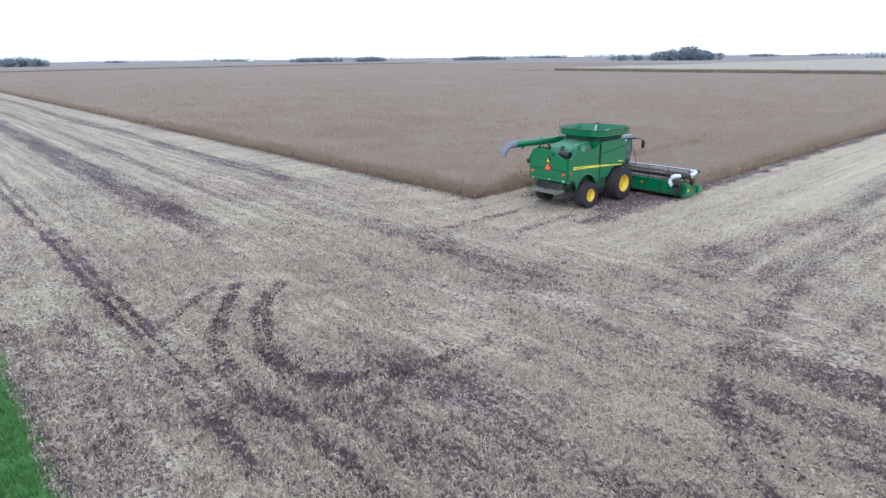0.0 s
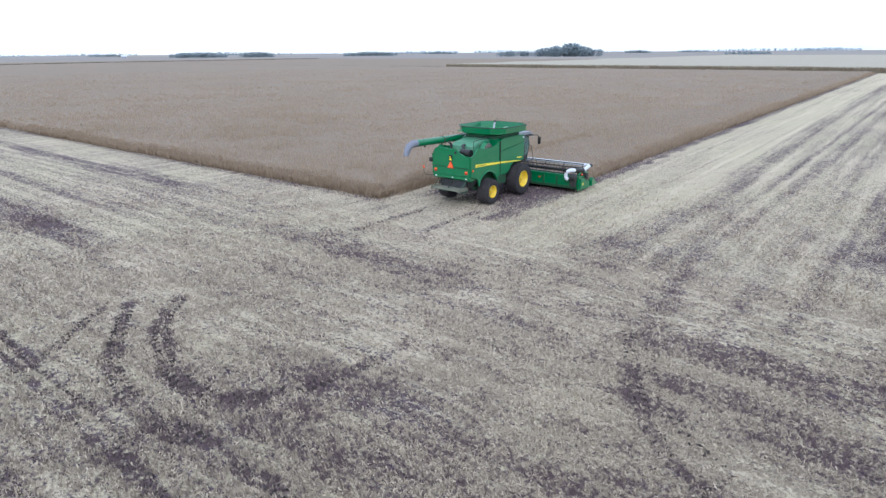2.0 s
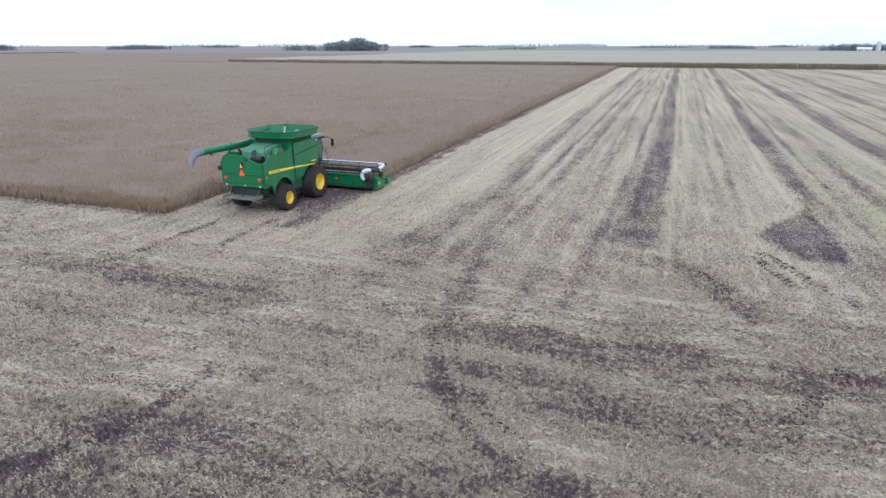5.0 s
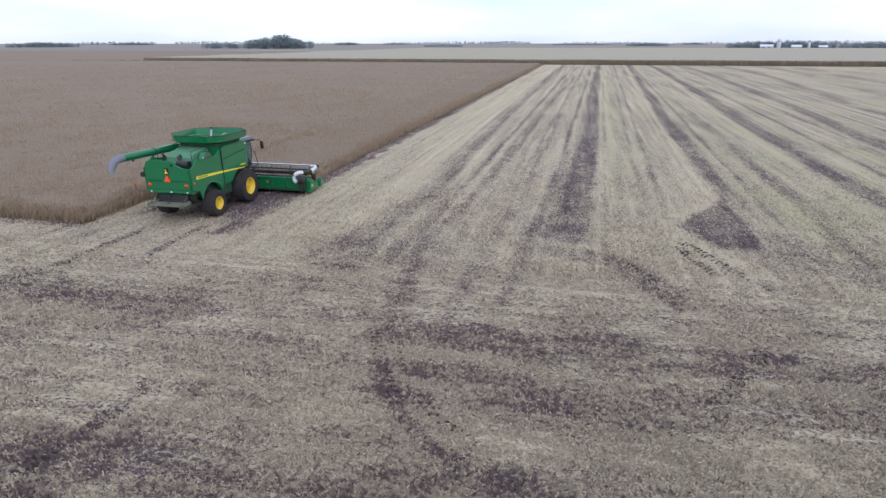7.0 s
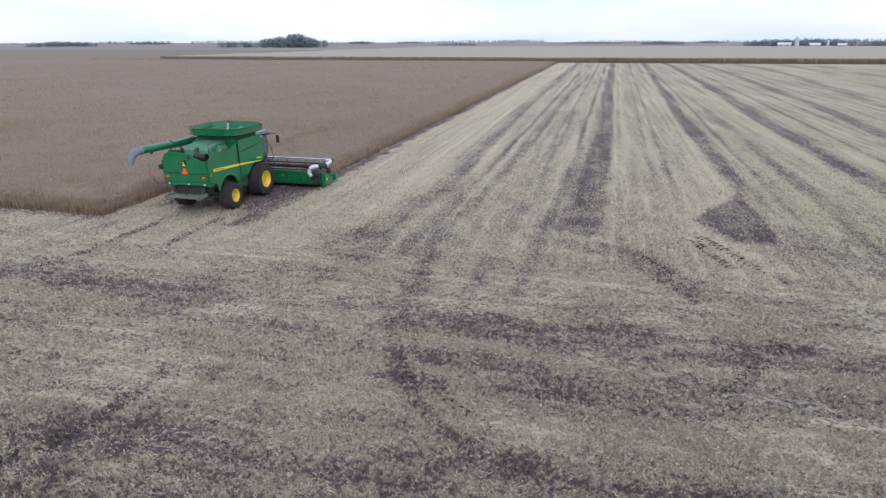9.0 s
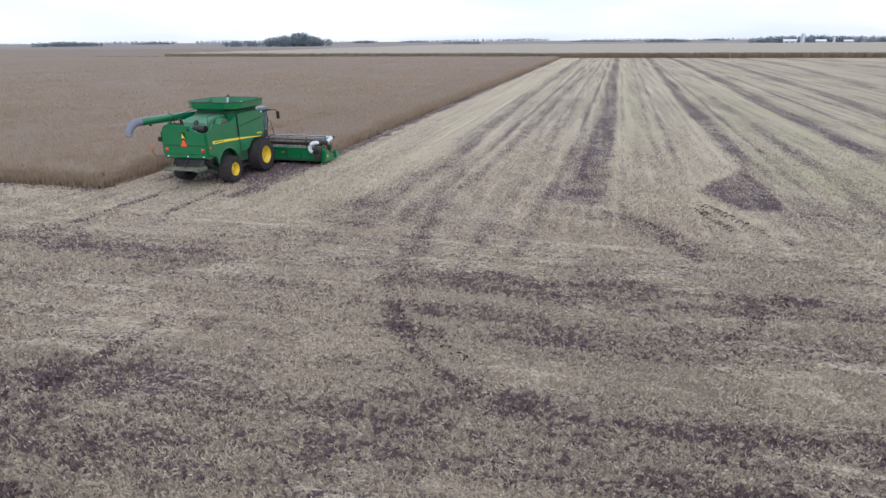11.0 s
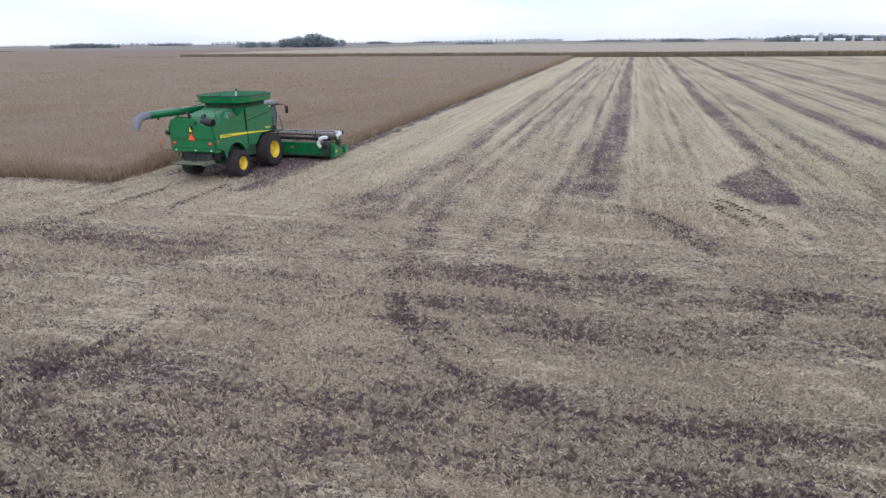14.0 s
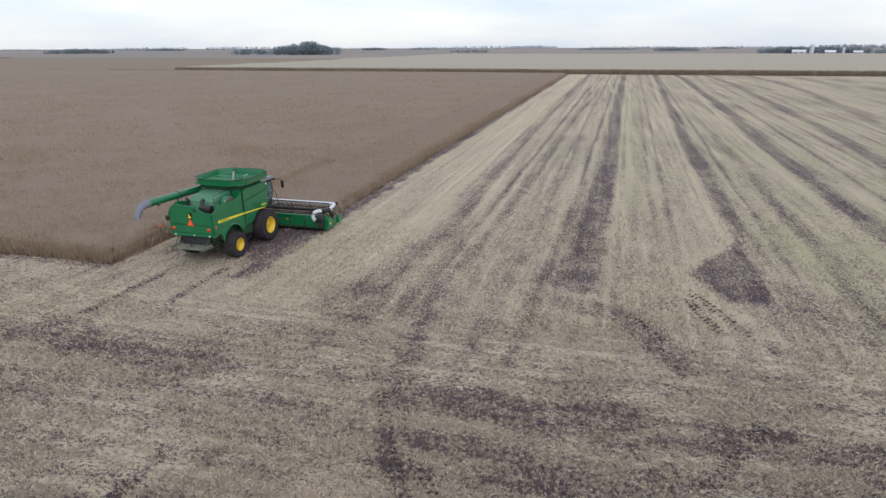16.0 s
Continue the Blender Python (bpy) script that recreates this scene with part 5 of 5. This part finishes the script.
def build_header(cb):
    """The wide cutting platform with its reel and the blower pipe along it."""
    hw = 4.55
    hd = part("header_back", prism(bmesh.new(), [(2.55, 0.18), (2.75, 0.16), (2.80, 0.85), (2.75, 0.98), (2.55, 0.98)], "x", -hw + 0.1, hw - 0.1, 0.02), GREEN, cb, "green header back sheet")
    part("top_beam", boxed(-hw + 0.1, hw - 0.1, 2.48, 2.70, 0.94, 1.08, bevel=0.04), GREEN, hd, "green top beam")
    for k in range(9):
        x = -hw + 0.6 + (2 * hw - 1.2) * k / 8
        part("back_rib", boxed(x - 0.03, x + 0.03, 2.46, 2.56, 0.25, 0.96), GREEN_DARK, hd)
    part("lower_beam", boxed(-hw + 0.1, hw - 0.1, 2.42, 2.62, 0.20, 0.36, bevel=0.03), GREEN_DARK, hd)
    part("platform_floor", prism(bmesh.new(), [(2.7, 0.16), (4.05, 0.07), (4.05, 0.10), (2.7, 0.22)], "x", -hw + 0.1, hw - 0.1), STEEL, hd, "worn steel platform floor")
    part("cutterbar", boxed(-hw + 0.1, hw - 0.1, 4.03, 4.12, 0.06, 0.10), BLACK, hd)
    for k in range(58):
        x = -hw + 0.2 + (2 * hw - 0.4) * k / 57
        part("knife_guard", prism(bmesh.new(), [(x - 0.022, 4.1), (x + 0.022, 4.1), (x, 4.24)], "z", 0.065, 0.09), BLACK, hd)
    # cross auger with flighting
    bm = tube(bmesh.new(), [(-hw + 0.2, 3.05, 0.55), (hw - 0.2, 3.05, 0.55)], 0.2, 16)
    steps = 140
    for sgn, x0, x1 in ((1, -hw + 0.25, -0.6), (-1, hw - 0.25, 0.6)):
        prev = None
        for k in range(steps):
            f = k / (steps - 1)
            a, x = sgn * f * 7 * 2 * math.pi, x0 + (x1 - x0) * f
            cur = [bm.verts.new((x, 3.05 + r * math.cos(a), 0.55 + r * math.sin(a))) for r in (0.19, 0.31)]
            if prev:
                bm.faces.new((prev[0], prev[1], cur[1], cur[0]))
            prev = cur
    part("cross_auger", bm, STEEL, hd, "steel cross auger with flighting")
    # reel: tube, bats and fingers
    ry, rz, rr = 3.70, 1.15, 0.52
    reel = part("reel_tube", tube(bmesh.new(), [(-hw + 0.3, ry, rz), (hw - 0.3, ry, rz)], 0.11, 12), BLACK, cb, "black reel with rows of steel fingers")
    spokes_x = [-hw + 0.35 + (2 * hw - 0.7) * k / 6 for k in range(7)]
    for b in range(6):
        a = radians(20 + 60 * b)
        by, bz = ry + rr * math.cos(a), rz + rr * math.sin(a)
        bat = part("bat", tube(bmesh.new(), [(-hw + 0.3, by, bz), (hw - 0.3, by, bz)], 0.03, 8), BLACK, reel)
        bm = bmesh.new()
        for k in range(70):
            x = -hw + 0.38 + (2 * hw - 0.76) * k / 69
            prism(bm, [(by - 0.012, bz), (by + 0.012, bz), (by + 0.03, bz - 0.27), (by + 0.015, bz - 0.27)], "x", x - 0.008, x + 0.008)
        part("fingers", bm, STEEL if b % 2 else BLACK, bat)["kind"] = "stuff"
        for x in spokes_x:
            part("spoke", tube(bmesh.new(), [(x, ry, rz), (x, by, bz)], 0.022, 5), BLACK, reel)
    for sd in (-1, 1):
        x = sd * (hw - 0.12)
        part("reel_arm", tube(bmesh.new(), [(x, 2.6, 1.1), (x, 3.2, 1.28), (x, 4.0, 1.12)], 0.06, 8), GREEN, cb)
        part("reel_cylinder", tube(bmesh.new(), [(x, 2.75, 0.85), (x, 3.4, 1.28)], 0.035, 8), BLACK, cb)
        # end sheet and crop divider
        es = part("end_sheet", prism(bmesh.new(), [(2.5, 0.12), (2.9, 0.05), (4.1, 0.05), (4.25, 0.42), (3.6, 0.9), (2.95, 1.06), (2.5, 1.04)], "x", sd * (hw - 0.1), sd * hw, 0.03), GREEN, cb, "green header end sheet")
        part("divider_rod", tube(bmesh.new(), [(sd * (hw - 0.04), 3.9, 0.16), (sd * (hw - 0.02), 5.0, 0.14), (sd * hw, 5.4, 0.2)], 0.035, 8), GREEN, cb)
        bm = prism(bmesh.new(), [(4.42, 0.14), (5.25, 0.17), (5.3, 0.24), (4.72, 0.66), (4.58, 0.68), (4.44, 0.5)], "x", sd * (hw - 0.18), sd * (hw + 0.1))
        for v in bm.verts:
            v.co.x += (sd * (hw - 0.03) - v.co.x) * max(0.0, (v.co.y - 4.5) / 0.9)
        part("crop_divider", bm, GREEN, cb, "pointed green crop divider")
        part("divider_brace", tube(bmesh.new(), [(sd * (hw - 0.05), 3.6, 0.92), (sd * (hw - 0.05), 4.5, 0.55)], 0.025, 6), GREEN, cb)
        part("end_cover", prism(bmesh.new(), [(2.55, 0.2), (3.3, 0.15), (3.45, 0.6), (3.2, 0.85), (2.6, 0.9)], "x", sd * hw, sd * (hw + 0.16), 0.05), GREEN, es)
        part("end_decal", boxed(sd * (hw + 0.16), sd * (hw + 0.164), 2.8, 2.95, 0.45, 0.6), STRIPE, es)
        part("reflector", boxed(sd * (hw - 0.06), sd * (hw + 0.02), 2.95, 3.1, 1.06, 1.18, bevel=0.02), ORANGE, es, "orange reflector")
        for k, (y, z) in enumerate(((3.5, 0.95), (3.75, 0.8), (3.62, 0.66))):
            part("drive_sprocket", lathe_x(bmesh.new(), [(0, 0.1 - 0.02 * k), (sd * 0.05, 0.1 - 0.02 * k)], sd * (hw + 0.0), y, z, 14), STEEL, es)
        for k in range(3):
            part("hydraulic_hose", tube(bmesh.new(), [(sd * (hw - 0.05), 2.9 + 0.12 * k, 1.1), (sd * (hw + 0.06), 3.25 + 0.1 * k, 1.0 + 0.05 * k), (sd * (hw + 0.03), 3.6, 0.75 + 0.07 * k)], 0.022, 6), BLACK, es)
    for k in range(5):
        part("valve_block", boxed(hw - 0.3 + 0.05 * (k % 2), hw - 0.14 + 0.05 * (k % 2), 3.35 + 0.14 * k, 3.45 + 0.14 * k, 1.02, 1.2 - 0.02 * k, bevel=0.01), BLACK if k % 2 else STEEL, cb)
    part("drive_cover", prism(bmesh.new(), [(2.75, 0.95), (3.35, 0.85), (3.6, 1.12), (3.3, 1.36), (2.9, 1.32)], "x", hw - 0.26, hw - 0.12, 0.03), BLACK, cb, "black header drive cover")
    part("drive_motor", tube(bmesh.new(), [(hw - 0.1, 3.45, 1.02), (hw + 0.16, 3.45, 1.02)], 0.16, 14), BLACK, cb, "black hydraulic motor", True)
    part("chain_case", prism(bmesh.new(), [(3.3, 0.5), (3.55, 0.42), (3.85, 0.95), (3.7, 1.1), (3.45, 1.08)], "x", hw + 0.0, hw + 0.07, 0.02), BLACK, cb, "black chain case")
    part("back_reflector", boxed(1.6, 1.75, 2.44, 2.47, 0.7, 0.78), ORANGE, hd)
    part("back_reflector", boxed(-1.75, -1.6, 2.44, 2.47, 0.7, 0.78), ORANGE, hd)
    # blower: fan box, white elbow, dark hose, pale pipe along the end and across the front with drop tubes
    x = hw - 0.45
    fan = part("blower_fan", lathe_x(bmesh.new(), [(-0.2, 0.24), (-0.18, 0.27), (0.14, 0.27), (0.18, 0.2), (0.2, 0.08)], x + 0.2, 2.28, 1.0, 24), BLACK, cb, "black blower fan", True)
    elbow = [(x + 0.16, 2.62, 1.42), (x + 0.02, 2.46, 1.45), (x - 0.14, 2.36, 1.42), (x - 0.27, 2.3, 1.33), (x - 0.35, 2.28, 1.19), (x - 0.36, 2.28, 1.03), (x - 0.3, 2.28, 0.9), (x - 0.18, 2.28, 0.82)]
    part("blower_elbow", tube(bmesh.new(), elbow, 0.13, 14), WHITE, fan, "white curved elbow of the blower", True)
    part("fan_guard", prism(bmesh.new(), [(2.1, 0.42), (2.44, 0.38), (2.46, 0.95), (2.36, 1.08), (2.14, 1.02)], "x", x + 0.02, x + 0.36, 0.03), BLACK, fan, "black belt guard")
    part("blower_hose", tube(bmesh.new(), [(x + 0.14, 2.6, 1.42), (x + 0.28, 2.85, 1.40), (x + 0.36, 3.3, 1.36)], 0.15, 14), BLACK, fan, "black flexible hose", True)
    for k in range(8):
        f = k / 7
        part("hose_ring", lathe_ring((x + 0.14 + 0.2 * f, 2.55 + 0.7 * f, 1.42 - 0.07 * f), (0.27, 0.95, -0.12), 0.16), BLACK, fan)
    part("blower_pipe", tube(bmesh.new(), [(x + 0.36, 3.25, 1.37), (x + 0.38, 3.8, 1.44), (x + 0.34, 4.22, 1.50), (x + 0.2, 4.36, 1.52)], 0.12, 14), WHITE, fan, "pale metal pipe", True)
    mani = part("air_manifold", tube(bmesh.new(), [(x + 0.3, 4.36, 1.52), (0, 4.36, 1.53), (-hw + 0.3, 4.36, 1.51)], [0.1, 0.09, 0.075], 14), WHITE, cb, "long white air pipe across the header", True)
    for k in range(24):
        xx = -hw + 0.45 + (2 * hw - 0.8) * k / 23
        part("drop_tube", tube(bmesh.new(), [(xx, 4.40, 1.49), (xx, 4.62, 1.05), (xx, 4.45, 0.5)], 0.022, 6), BLACK, mani)
    part("pipe_cap", boxed(x + 0.28, x + 0.5, 4.24, 4.49, 1.43, 1.63, bevel=0.04), BLACK, mani)


def lathe_ring(centre, direction, r):
    d = Vector(direction).normalized()
    c = Vector(centre)
    return tube(bmesh.new(), [tuple(c - d * 0.02), tuple(c + d * 0.02)], r, 14)


combine = build_combine()
combine.location, combine.scale = (COMBINE_X, COMBINE_Y, 0.0), (1.03, 1.03, 1.03)


# ---- the far farmstead ----
def build_shed(bearing, dist, width, depth, wall_h, ridge_h, label):
    shed = tagged(new("farm_shed"), label, "shed", "far farm sheds")
    part("wall", boxed(-width / 2, width / 2, -depth / 2, depth / 2, -0.2, wall_h), SHED, shed)
    part("roof", prism(bmesh.new(), [(-depth / 2 - 0.4, wall_h), (depth / 2 + 0.4, wall_h), (0, ridge_h)], "x", -width / 2 - 0.4, width / 2 + 0.4), SHED_ROOF, shed, "pale metal gable roof")
    for x in (-width * 0.25, width * 0.2):
        part("door", boxed(x - 1.8, x + 1.8, -depth / 2 - 0.1, -depth / 2, -0.2, wall_h * 0.8), GREY, shed)
    b = radians(bearing)
    shed.matrix_world = Matrix.Translation((dist * math.sin(b), dist * math.cos(b), 0)) @ Matrix.Rotation(-b, 4, "Z")
    return shed


def build_silo(bearing, dist, r, h):
    silo = tagged(new("silo"), "tall pale concrete silo with a domed cap", "silo", "far silos")
    part("barrel", tube(bmesh.new(), [(0, 0, -0.2), (0, 0, h * 0.5), (0, 0, h)], r, 20), SHED, silo)
    part("dome", tube(bmesh.new(), [(0, 0, h), (0, 0, h + r * 0.6), (0, 0, h + r * 0.9)], [r * 1.03, r * 0.75, r * 0.2], 20), SHED_ROOF, silo)
    b = radians(bearing)
    silo.location = (dist * math.sin(b), dist * math.cos(b), 0)


SHED = paint("shed_cladding", (0.62, 0.64, 0.68), 0.6, 0.2, grain=0.5)
SHED_ROOF = paint("shed_roof", (0.75, 0.77, 0.8), 0.5, 0.1, grain=0.5)
build_shed(14.2, 985, 16, 12, 4.0, 6.5, "long white metal machine shed")
build_shed(16.3, 985, 12, 10, 3.5, 6.0, "white metal farm shed")
build_shed(18.1, 980, 10, 9, 3.5, 5.5, "low white farm shed")
build_silo(15.05, 980, 2.6, 12.5)
build_silo(17.15, 985, 1.6, 8.0)
build_shed(-64.8, 1800, 12, 9, 3.5, 6, "small white farmhouse far off")
build_shed(-80.9, 1300, 14, 9, 3.5, 6, "white farmhouse beside trees")
build_shed(-46.9, 1640, 9, 8, 3, 5, "white farmhouse beside trees")
